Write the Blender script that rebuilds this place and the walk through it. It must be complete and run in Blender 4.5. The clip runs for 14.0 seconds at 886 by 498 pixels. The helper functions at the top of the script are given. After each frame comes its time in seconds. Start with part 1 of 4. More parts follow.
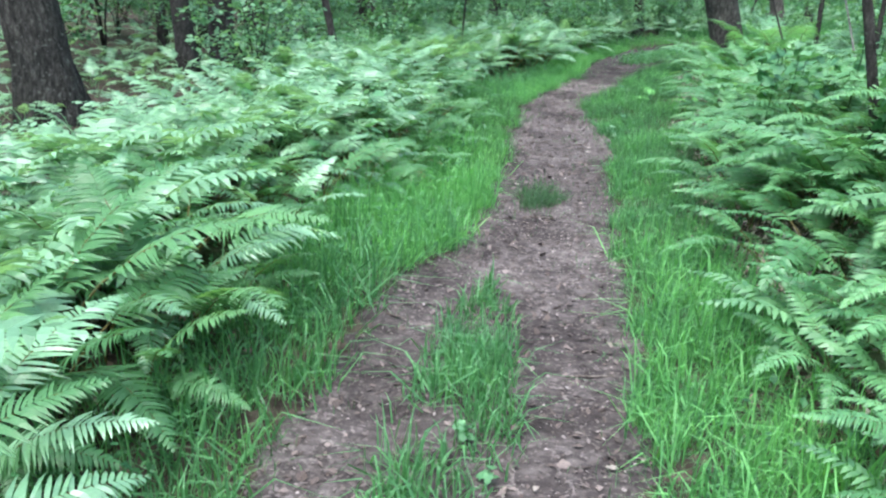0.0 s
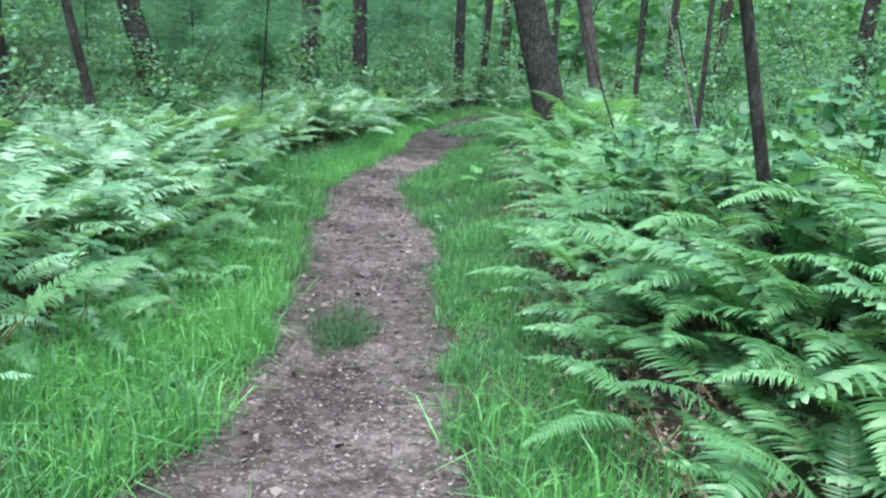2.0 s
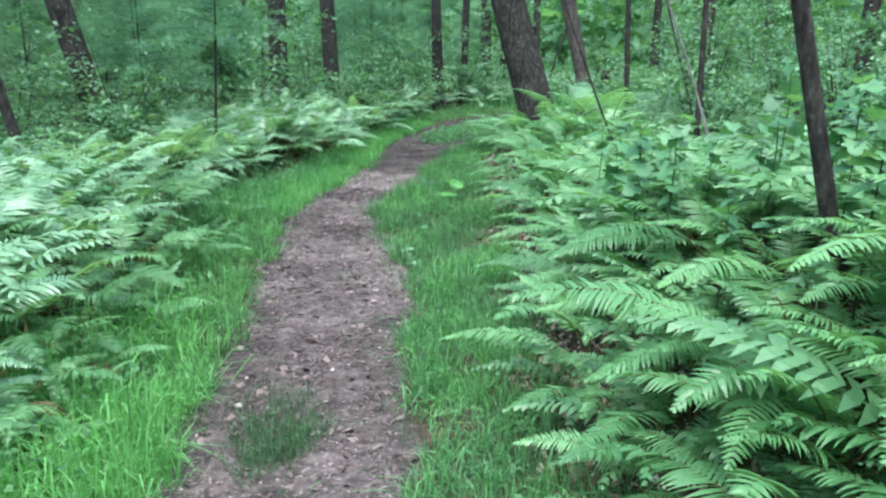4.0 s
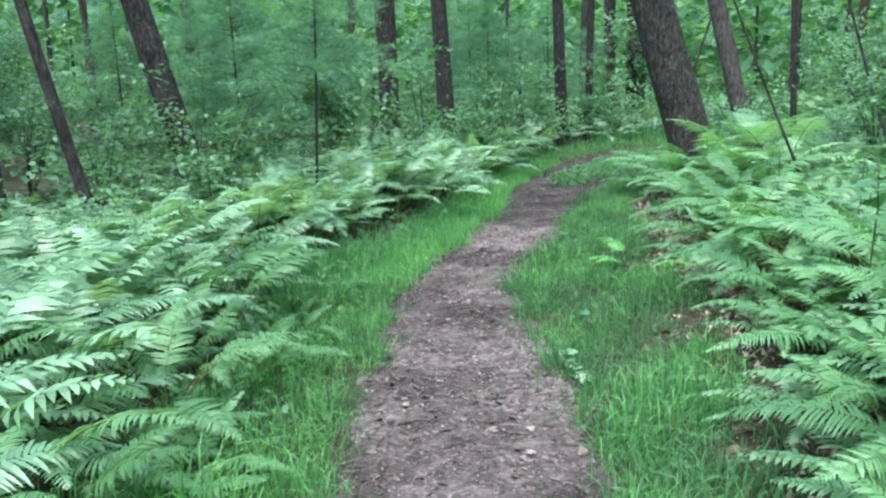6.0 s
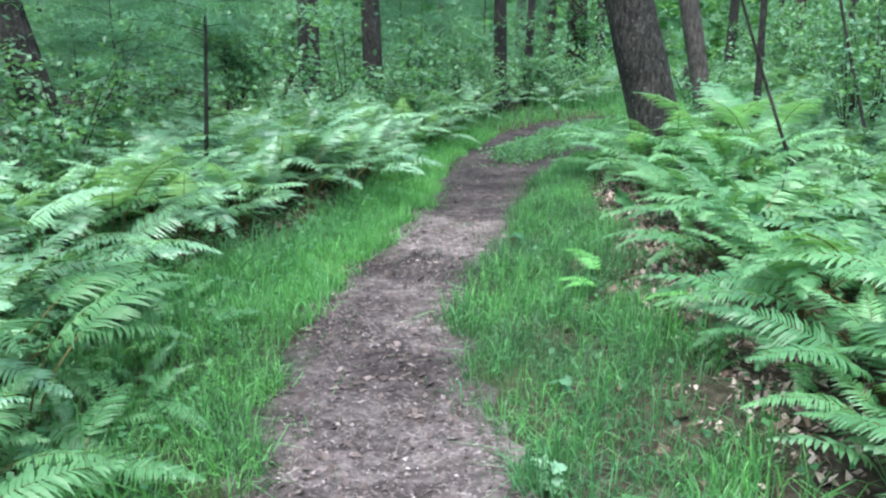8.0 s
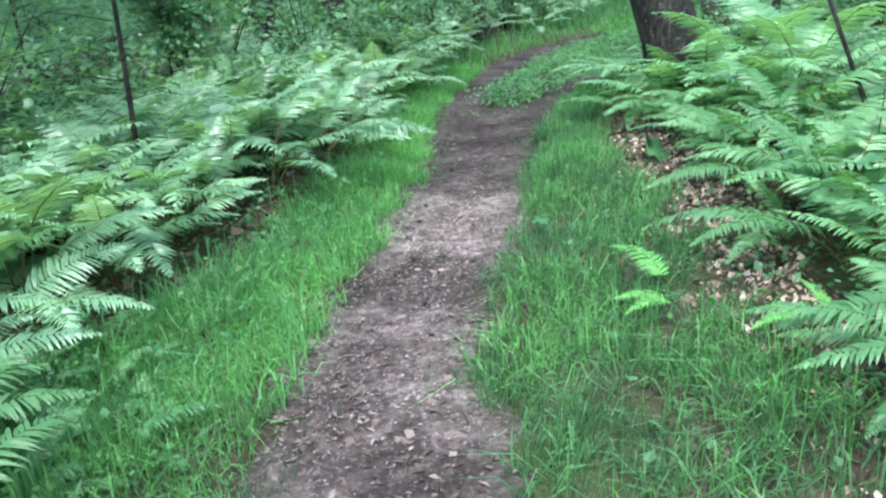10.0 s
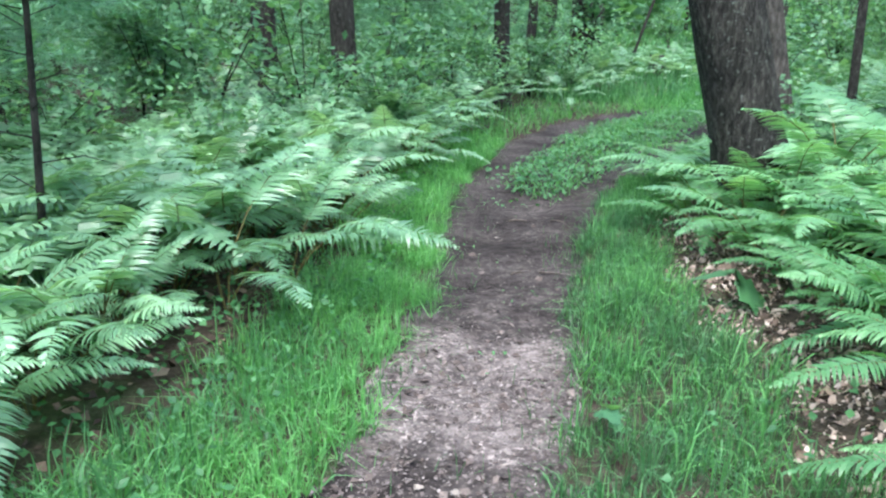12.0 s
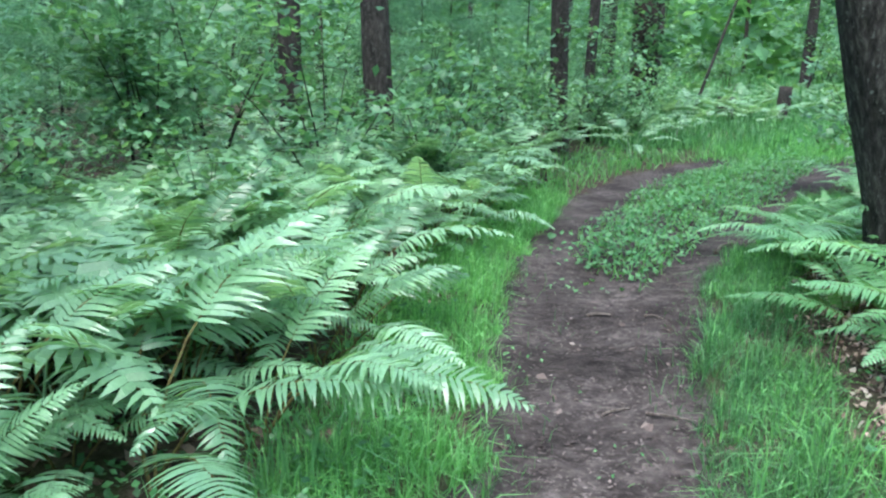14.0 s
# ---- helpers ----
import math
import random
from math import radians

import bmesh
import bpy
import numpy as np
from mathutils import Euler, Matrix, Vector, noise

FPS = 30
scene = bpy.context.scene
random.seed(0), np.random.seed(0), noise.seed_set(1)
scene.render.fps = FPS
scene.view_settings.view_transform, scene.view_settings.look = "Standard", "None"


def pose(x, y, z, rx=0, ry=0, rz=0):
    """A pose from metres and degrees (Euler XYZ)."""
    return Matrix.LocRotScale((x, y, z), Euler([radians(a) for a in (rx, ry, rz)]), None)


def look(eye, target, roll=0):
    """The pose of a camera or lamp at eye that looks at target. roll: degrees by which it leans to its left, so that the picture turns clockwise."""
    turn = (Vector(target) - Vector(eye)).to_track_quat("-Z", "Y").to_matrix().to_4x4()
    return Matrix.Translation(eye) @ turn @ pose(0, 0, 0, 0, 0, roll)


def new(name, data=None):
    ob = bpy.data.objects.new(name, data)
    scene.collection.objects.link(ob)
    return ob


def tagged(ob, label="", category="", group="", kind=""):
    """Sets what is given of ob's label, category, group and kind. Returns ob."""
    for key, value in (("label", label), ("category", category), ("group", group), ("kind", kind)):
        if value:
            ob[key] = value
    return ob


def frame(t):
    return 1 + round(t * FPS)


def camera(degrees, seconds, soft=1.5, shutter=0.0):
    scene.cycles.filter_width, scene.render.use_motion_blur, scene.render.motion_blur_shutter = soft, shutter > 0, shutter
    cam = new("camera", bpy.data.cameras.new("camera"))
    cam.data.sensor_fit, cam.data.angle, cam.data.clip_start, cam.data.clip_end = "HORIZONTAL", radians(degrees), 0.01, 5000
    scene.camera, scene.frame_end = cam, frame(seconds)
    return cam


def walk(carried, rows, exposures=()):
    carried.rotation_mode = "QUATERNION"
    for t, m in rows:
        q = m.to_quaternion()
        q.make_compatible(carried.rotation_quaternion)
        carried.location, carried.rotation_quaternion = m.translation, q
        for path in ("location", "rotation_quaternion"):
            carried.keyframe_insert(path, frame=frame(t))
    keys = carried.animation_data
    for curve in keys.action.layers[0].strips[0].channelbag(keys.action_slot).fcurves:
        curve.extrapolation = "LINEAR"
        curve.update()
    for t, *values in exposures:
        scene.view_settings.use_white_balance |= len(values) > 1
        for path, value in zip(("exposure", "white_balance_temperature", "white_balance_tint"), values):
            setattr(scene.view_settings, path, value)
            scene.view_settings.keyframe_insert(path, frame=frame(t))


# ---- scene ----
cam = camera(60, 14.0, soft=2.35)
PATH = [
    (0, (-0.085, -0.304, 1.608), (-0.346, 1.552, 0.908), 2.4),
    (0.5, (-0.031, 0.085, 1.57), (-0.309, 1.958, 0.927), -0.7),
    (1, (0.032, 0.522, 1.55), (-0.228, 2.453, 1.099), 0.0),
    (1.5, (0.02, 0.953, 1.523), (0.025, 2.891, 1.027), 0.6),
    (2, (0.026, 1.361, 1.506), (0.189, 3.286, 0.991), 4.0),
    (2.2, (0.023, 1.511, 1.471), (0.2, 3.447, 1.003), 3.5),
    (4.3, (0.256, 2.636, 1.537), (0.403, 4.56, 1.012), -0.2),
    (4.5, (0.235, 2.849, 1.492), (0.348, 4.776, 0.97), -0.4),
    (5, (0.168, 3.257, 1.49), (0.259, 5.166, 0.901), -2.4),
    (5.5, (0.088, 3.685, 1.474), (-0.084, 5.616, 0.984), -2.8),
    (6, (0.072, 4.021, 1.443), (-0.038, 5.971, 1.014), -2.0),
    (6.5, (0.101, 4.435, 1.406), (0.069, 6.387, 0.971), -1.4),
    (7, (0.032, 4.853, 1.38), (0.027, 6.791, 0.885), -0.3),
    (7.5, (0.02, 5.18, 1.359), (0.051, 7.129, 0.913), -3.5),
    (7.7, (0.014, 5.322, 1.396), (0.093, 7.262, 0.915), 1.0),
    (9.8, (0.03, 6.534, 1.509), (0.189, 8.404, 0.817), -3.9),
    (10, (-0.018, 6.742, 1.5), (0.096, 8.603, 0.777), -4.5),
    (10.5, (-0.055, 7.094, 1.406), (-0.11, 8.975, 0.73), -2.2),
    (11, (-0.125, 7.471, 1.455), (-0.107, 9.342, 0.747), -0.3),
    (11.5, (-0.026, 7.841, 1.534), (0.0, 9.732, 0.883), 0.6),
    (12, (-0.03, 8.211, 1.487), (0.112, 10.113, 0.884), 1.3),
    (12.5, (-0.009, 8.6, 1.429), (0.128, 10.53, 0.922), -0.4),
    (13, (-0.085, 9.006, 1.393), (0.052, 10.905, 0.78), 1.5),
    (13.5, (-0.063, 9.334, 1.363), (-0.008, 11.249, 0.788), -1.9),
    (14, (0.017, 9.703, 1.354), (0.046, 11.64, 0.855), 1.0),
]
walk(cam, [(t, look(eye, target, roll)) for t, eye, target, roll in PATH], [(0.0, 1.74, 6050, 13), (5.0, 1.76, 6050, 13), (12.0, 1.88, 6050, 13)])

# ---- light ----
SUN_UP, SUN_TURN = radians(70), radians(200)
world = bpy.data.worlds.new("overcast_sky")
world.use_nodes = True
scene.world = world
_n = world.node_tree.nodes
sky = _n.new("ShaderNodeTexSky")
sky.sky_type, sky.sun_disc = "NISHITA", False
sky.sun_elevation, sky.sun_rotation = SUN_UP, SUN_TURN
sky.air_density, sky.dust_density, sky.ozone_density = 1.0, 3.0, 1.0
world.node_tree.links.new(sky.outputs[0], _n["Background"].inputs[0])
_n["Background"].inputs[1].default_value = 0.15
sun = new("sun", bpy.data.lights.new("sun", "SUN"))
sun.data.energy, sun.data.angle, sun.data.color = 2.2, radians(60), (1.0, 0.98, 0.95)
sun.matrix_world = pose(0, 0, 20, 90 - math.degrees(SUN_UP), 0, 180 - math.degrees(SUN_TURN))

# ---- materials ----


class Nodes:
    """A small wrapper to write node trees in few lines."""

    def __init__(self, name):
        self.mat = bpy.data.materials.new(name)
        self.mat.use_nodes = True
        self.t = self.mat.node_tree
        self.t.nodes.clear()
        self.out = self.add("ShaderNodeOutputMaterial")

    def add(self, kind, **props):
        n = self.t.nodes.new(kind)
        for k, v in props.items():
            if k == "blend":
                n.blend_type = v
            elif k == "op":
                n.operation = v
            elif k == "dtype":
                n.data_type = v
        return n

    def link(self, a, b):
        self.t.links.new(a, b)

    def noise(self, scale, detail=4.0, rough=0.6, stretch=None):
        co = self.add("ShaderNodeTexCoord")
        n = self.add("ShaderNodeTexNoise")
        n.inputs["Scale"].default_value = scale
        n.inputs["Detail"].default_value = detail
        n.inputs["Roughness"].default_value = rough
        if stretch:
            m = self.add("ShaderNodeMapping")
            m.inputs["Scale"].default_value = stretch
            self.link(co.outputs["Object"], m.inputs["Vector"])
            self.link(m.outputs[0], n.inputs["Vector"])
        else:
            self.link(co.outputs["Object"], n.inputs["Vector"])
        return n.outputs["Fac"]

    def ramp(self, fac, stops):
        r = self.add("ShaderNodeValToRGB")
        while len(r.color_ramp.elements) < len(stops):
            r.color_ramp.elements.new(0.5)
        for e, (p, c) in zip(r.color_ramp.elements, stops):
            e.position, e.color = p, (*c, 1)
        self.link(fac, r.inputs[0])
        return r.outputs[0]

    def mix(self, fac, a, b, blend="MIX"):
        m = self.add("ShaderNodeMix", dtype="RGBA", blend=blend)
        for sock, v in ((m.inputs[0], fac), (m.inputs[6], a), (m.inputs[7], b)):
            if hasattr(v, "is_output"):
                self.link(v, sock)
            elif isinstance(v, (int, float)):
                sock.default_value = v
            else:
                sock.default_value = (*v, 1)
        return m.outputs[2]

    def bump(self, height, strength, distance=0.01):
        b = self.add("ShaderNodeBump")
        b.inputs["Strength"].default_value = strength
        b.inputs["Distance"].default_value = distance
        self.link(height, b.inputs["Height"])
        return b.outputs[0]

    def surface(self, colour, rough=0.6, spec=0.5, normal=None, through_light=None, amount=0.35):
        p = self.add("ShaderNodeBsdfPrincipled")
        self.link(colour, p.inputs["Base Color"])
        p.inputs["Roughness"].default_value = rough
        p.inputs["Specular IOR Level"].default_value = spec
        if normal:
            self.link(normal, p.inputs["Normal"])
        last = p.outputs[0]
        if through_light:
            tr = self.add("ShaderNodeBsdfTranslucent")
            self.link(through_light, tr.inputs["Color"])
            mx = self.add("ShaderNodeMixShader")
            mx.inputs[0].default_value = amount
            self.link(last, mx.inputs[1])
            self.link(tr.outputs[0], mx.inputs[2])
            last = mx.outputs[0]
        self.link(last, self.out.inputs[0])
        return self.mat


def leaf_material(name, dark, mid, light, rough=0.45, spec=0.5, islands=False, patch=1.2, amount=0.35):
    """Leaf tissue: tone by piece, by patches and by a fine grain, with light passing through."""
    k = Nodes(name)
    if islands:
        r = k.add("ShaderNodeNewGeometry").outputs["Random Per Island"]
    else:
        r = k.add("ShaderNodeObjectInfo").outputs["Random"]
    tone = k.ramp(r, [(0.0, dark), (0.5, mid), (1.0, light)])
    wide = k.ramp(k.noise(patch, 3), [(0.3, (0.72, 0.78, 0.8)), (0.7, (1.22, 1.18, 1.1))])
    col = k.mix(1.0, tone, wide, "MULTIPLY")
    grain = k.noise(90, 3)
    col = k.mix(1.0, col, k.ramp(grain, [(0.3, (0.85, 0.87, 0.85)), (0.7, (1.12, 1.1, 1.1))]), "MULTIPLY")
    lit = k.mix(1.0, col, (1.5, 1.45, 0.72), "MULTIPLY")
    return k.surface(col, rough, spec, k.bump(grain, 0.25, 0.003), lit, amount)


FERN_LEFT = leaf_material("fern_blue_green", (0.095, 0.22, 0.115), (0.19, 0.39, 0.225), (0.3, 0.54, 0.335), 0.33, 1.0)
FERN_RIGHT = leaf_material("fern_fresh_green", (0.072, 0.215, 0.084), (0.115, 0.3, 0.12), (0.168, 0.385, 0.164), 0.42, 0.65)
FERN_OPEN = leaf_material("fern_pale_green", (0.11, 0.28, 0.13), (0.17, 0.39, 0.19), (0.24, 0.5, 0.26), 0.38, 0.8)
FERN_FAR = leaf_material("fern_bed_green", (0.065, 0.18, 0.08), (0.105, 0.25, 0.115), (0.16, 0.335, 0.165), 0.42, 0.6, True)
FERN_BED = leaf_material("fern_bed_blue_green", (0.12, 0.255, 0.135), (0.185, 0.37, 0.21), (0.26, 0.48, 0.29), 0.38, 0.8, True)
# Greener individuals among the pale ones; shade at the fern front darkens this colour too.
FERN_SHADE = leaf_material("fern_deep_shaded_green", (0.055, 0.16, 0.06), (0.09, 0.235, 0.095), (0.135, 0.31, 0.135), 0.45, 0.5)
FERN_YOUNG = leaf_material("fern_yellow_green", (0.14, 0.42, 0.11), (0.16, 0.46, 0.12), (0.18, 0.5, 0.14), 0.5, 0.4)
FERN_DEAD = leaf_material("fern_withered", (0.15, 0.1, 0.06), (0.2, 0.15, 0.085), (0.26, 0.21, 0.12), 0.8, 0.2)
GRASS = leaf_material("grass_blades", (0.045, 0.145, 0.055), (0.083, 0.243, 0.097), (0.14, 0.355, 0.15), 0.5, 0.45, True, 1.6, 0.4)
GRASS_BRIGHT = leaf_material("grass_bright", (0.075, 0.225, 0.07), (0.13, 0.375, 0.115), (0.195, 0.5, 0.177), 0.5, 0.45, True, 1.6, 0.4)
GRASS_DARK = leaf_material("grass_fine_dark", (0.035, 0.085, 0.042), (0.06, 0.135, 0.064), (0.095, 0.2, 0.095), 0.6, 0.3, True, 2.0, 0.35)
CLOVER = leaf_material("clover_green", (0.05, 0.18, 0.07), (0.085, 0.25, 0.1), (0.14, 0.34, 0.15), 0.5, 0.4, True)
WEEDS = leaf_material("low_weeds", (0.03, 0.11, 0.045), (0.05, 0.17, 0.065), (0.09, 0.26, 0.1), 0.5, 0.4, True)
SHRUB = leaf_material("shrub_leaves", (0.05, 0.145, 0.075), (0.11, 0.27, 0.14), (0.22, 0.44, 0.24), 0.4, 0.6, True, 0.8, 0.4)
SHRUB_DULL = leaf_material("shrub_leaves_dull", (0.05, 0.14, 0.075), (0.095, 0.24, 0.12), (0.165, 0.36, 0.19), 0.42, 0.5, True, 0.8, 0.4)
NEEDLES = leaf_material("pine_needles", (0.1, 0.25, 0.15), (0.145, 0.34, 0.205), (0.2, 0.43, 0.27), 0.5, 0.4, True, 0.8, 0.3)
CANOPY = leaf_material("canopy_leaves", (0.035, 0.13, 0.055), (0.055, 0.19, 0.075), (0.085, 0.26, 0.1), 0.5, 0.4, True, 0.4, 0.5)
SEEDLING = leaf_material("seedling_leaves", (0.055, 0.175, 0.08), (0.085, 0.24, 0.11), (0.13, 0.32, 0.15), 0.45, 0.5)


def bark_material(name, dark, mid, pale, lichen):
    k = Nodes(name)
    furrow = k.noise(10, 7, 0.75, (2.8, 2.8, 0.9))
    col = k.ramp(furrow, [(0.36, dark), (0.52, mid), (0.68, pale)])
    wide = k.noise(2.2, 4)
    col = k.mix(1.0, col, k.ramp(wide, [(0.3, (0.65, 0.68, 0.66)), (0.7, (1.25, 1.2, 1.15))]), "MULTIPLY")
    spot = k.ramp(k.noise(30, 4), [(0.61, (0, 0, 0)), (0.7, (lichen * 0.8,) * 3)])
    col = k.mix(spot, col, (0.27, 0.3, 0.26))
    return k.surface(col, 0.9, 0.15, k.bump(furrow, 0.9, 0.03))


BARK_OAK = bark_material("bark_oak", (0.01, 0.0095, 0.009), (0.042, 0.041, 0.037), (0.115, 0.112, 0.102), 0.6)
BARK_PINE = bark_material("bark_pine", (0.014, 0.013, 0.012), (0.042, 0.04, 0.037), (0.095, 0.09, 0.083), 0.3)
BARK_RED = bark_material("bark_reddish", (0.018, 0.015, 0.013), (0.048, 0.041, 0.036), (0.105, 0.092, 0.083), 0.2)
BARK_SMOOTH = bark_material("bark_smooth", (0.04, 0.036, 0.033), (0.095, 0.087, 0.08), (0.17, 0.16, 0.148), 0.3)
BARK_PALE = bark_material("bark_pale", (0.1, 0.1, 0.09), (0.2, 0.2, 0.185), (0.32, 0.32, 0.3), 0.2)


def soil_material():
    k = Nodes("trail_soil")
    fine, mid, wide = k.noise(120, 5, 0.7), k.noise(11, 6, 0.68, (1.0, 1.5, 1.0)), k.noise(1.9, 5)
    col = k.ramp(mid, [(0.32, (0.024, 0.02, 0.019)), (0.5, (0.06, 0.051, 0.05)), (0.68, (0.115, 0.1, 0.097))])
    scraps = k.ramp(k.noise(48, 2, 0.5), [(0.56, (0, 0, 0)), (0.63, (0.75, 0.75, 0.75))])
    col = k.mix(scraps, col, k.ramp(k.noise(9, 3), [(0.35, (0.07, 0.058, 0.055)), (0.65, (0.19, 0.165, 0.158))]))
    col = k.mix(1.0, col, k.ramp(wide, [(0.36, (0.52, 0.5, 0.5)), (0.64, (1.45, 1.44, 1.44))]), "MULTIPLY")
    col = k.mix(1.0, col, k.ramp(fine, [(0.3, (0.74, 0.74, 0.74)), (0.7, (1.28, 1.26, 1.25))]), "MULTIPLY")
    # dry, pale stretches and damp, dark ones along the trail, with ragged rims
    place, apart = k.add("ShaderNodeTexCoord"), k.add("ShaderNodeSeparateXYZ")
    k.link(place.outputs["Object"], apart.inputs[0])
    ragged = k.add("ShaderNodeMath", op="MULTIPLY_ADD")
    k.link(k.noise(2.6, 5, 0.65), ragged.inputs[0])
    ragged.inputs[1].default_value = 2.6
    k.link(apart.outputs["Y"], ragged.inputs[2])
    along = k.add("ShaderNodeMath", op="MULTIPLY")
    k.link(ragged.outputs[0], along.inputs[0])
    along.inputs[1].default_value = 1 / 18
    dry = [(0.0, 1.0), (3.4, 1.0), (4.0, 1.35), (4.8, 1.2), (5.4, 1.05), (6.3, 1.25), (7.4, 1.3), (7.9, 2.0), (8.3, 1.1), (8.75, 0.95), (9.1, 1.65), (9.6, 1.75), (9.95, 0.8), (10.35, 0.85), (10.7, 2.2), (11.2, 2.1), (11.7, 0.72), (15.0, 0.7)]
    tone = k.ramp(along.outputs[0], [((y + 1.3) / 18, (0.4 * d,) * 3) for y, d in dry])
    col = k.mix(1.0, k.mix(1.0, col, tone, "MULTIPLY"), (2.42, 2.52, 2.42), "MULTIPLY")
    both = k.mix(0.5, fine, mid)
    return k.surface(col, 0.92, 0.15, k.bump(both, 0.8, 0.02))


def floor_material():
    k = Nodes("forest_floor")
    fine, mid, wide = k.noise(70, 5, 0.7), k.noise(16, 5, 0.65), k.noise(0.9, 4)
    col = k.ramp(mid, [(0.3, (0.022, 0.019, 0.014)), (0.5, (0.05, 0.042, 0.032)), (0.72, (0.11, 0.092, 0.072))])
    moss = k.ramp(wide, [(0.5, (0, 0, 0)), (0.62, (0.6, 0.6, 0.6))])
    col = k.mix(moss, col, (0.045, 0.085, 0.03))
    col = k.mix(1.0, col, k.ramp(fine, [(0.3, (0.6, 0.6, 0.6)), (0.7, (1.4, 1.4, 1.35))]), "MULTIPLY")
    return k.surface(col, 0.95, 0.1, k.bump(k.mix(0.5, fine, mid), 0.8, 0.03))


def litter_material(name, stops, rough=0.75):
    k = Nodes(name)
    col = k.ramp(k.add("ShaderNodeNewGeometry").outputs["Random Per Island"], stops)
    grain = k.noise(120, 3)
    col = k.mix(1.0, col, k.ramp(grain, [(0.3, (0.75, 0.74, 0.72)), (0.7, (1.2, 1.18, 1.15))]), "MULTIPLY")
    return k.surface(col, rough, 0.3, k.bump(grain, 0.4, 0.004))


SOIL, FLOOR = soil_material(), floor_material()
CHIPS = litter_material("trail_crumbs", [(0.0, (0.04, 0.032, 0.03)), (0.4, (0.08, 0.066, 0.062)), (0.95, (0.115, 0.097, 0.092)), (1.0, (0.17, 0.148, 0.14))])
CHIPS_PALE = litter_material("trail_crumbs_pale", [(0.0, (0.11, 0.093, 0.088)), (0.8, (0.2, 0.177, 0.168)), (1.0, (0.33, 0.3, 0.285))])
DRY_LEAVES = litter_material("dry_leaves", [(0.0, (0.13, 0.09, 0.068)), (0.4, (0.3, 0.235, 0.195)), (0.85, (0.42, 0.35, 0.305)), (1.0, (0.53, 0.47, 0.42))])
SCRAPS = litter_material("trail_scraps", [(0.0, (0.05, 0.038, 0.033)), (0.7, (0.11, 0.09, 0.08)), (1.0, (0.2, 0.17, 0.155))])
DEEP_LEAVES = litter_material("old_leaves", [(0.0, (0.04, 0.028, 0.02)), (0.6, (0.11, 0.08, 0.06)), (1.0, (0.22, 0.17, 0.13))])
WOOD = bark_material("dead_wood", (0.06, 0.05, 0.045), (0.15, 0.13, 0.115), (0.27, 0.24, 0.22), 0.1)
STEM_GREEN = bark_material("green_stem", (0.03, 0.07, 0.03), (0.055, 0.12, 0.045), (0.09, 0.17, 0.07), 0.0)
STALK = bark_material("plant_stalk", (0.08, 0.06, 0.025), (0.14, 0.13, 0.05), (0.2, 0.2, 0.08), 0.0)

# ---- plan of the trail ----
rng = np.random.default_rng(11)
LEFT = np.array([(-1.1, -4), (-1.05, 0), (-1.0, 1.7), (-0.88, 2.6), (-0.92, 3.4), (-0.6, 4.05), (-0.52, 4.8), (-0.53, 5.8), (-0.53, 7.2),
                 (-0.57, 8.6), (-0.46, 9.6), (-0.12, 10.9), (0.2, 12.1), (0.3, 13.3), (0.55, 14.5), (0.78, 15.3), (1.3, 17), (2.15, 18.4), (3.2, 19.5), (4.9, 21.5), (8, 24.5)])
RIGHT = np.array([(0.34, -4), (0.35, 1.9), (0.4, 3.3), (0.37, 4.7), (0.44, 6.4), (0.52, 7.3), (0.31, 8.3), (0.27, 9.3), (0.55, 10.4), (0.75, 10.9),
                  (0.97, 12.0), (1.36, 13.2), (1.76, 14.2), (2.4, 15.2), (2.88, 15.9), (3.4, 16.7), (5, 18.6), (8, 21.8)])


def edge_left(y):
    return np.interp(y, LEFT[:, 1], LEFT[:, 0])


def edge_right(y):
    return np.interp(y, RIGHT[:, 1], RIGHT[:, 0])


def island(x, y):
    """How far inside the grassy island in the bend a place lies: 1 in its middle, 0 at its rim."""
    mid = np.interp(y, [14.2, 15, 16, 17, 18, 19.6, 22], [1.25, 1.45, 2.05, 2.65, 3.25, 4.5, 6.6])
    half = np.interp(y, [14.1, 14.6, 15.2, 16.2, 17.5, 19, 22], [0.02, 0.42, 0.55, 0.72, 0.8, 0.7, 0.7])
    return 1 - np.abs(x - mid) / half


def median(x, y):
    """The same for the grassy strip between the two ruts where the walk begins."""
    half = np.interp(y, [-4, 1.5, 2.6, 3.1, 3.35], [0.3, 0.27, 0.25, 0.17, 0.02])
    return 1 - np.abs(x + 0.35) / half


def wobble(x, y, scale=1.0, seed=0.0):
    """Smooth noise of about -1 to 1, over arrays."""
    x, y = np.asarray(x, float) * scale + seed, np.asarray(y, float) * scale - seed
    return (np.sin(1.7 * x + 2.3 * np.sin(0.9 * y + 1.3)) + np.sin(2.1 * y + 1.9 * np.sin(1.3 * x + 0.4)) + np.sin(3.9 * x - 2.7 * y + seed)) / 3


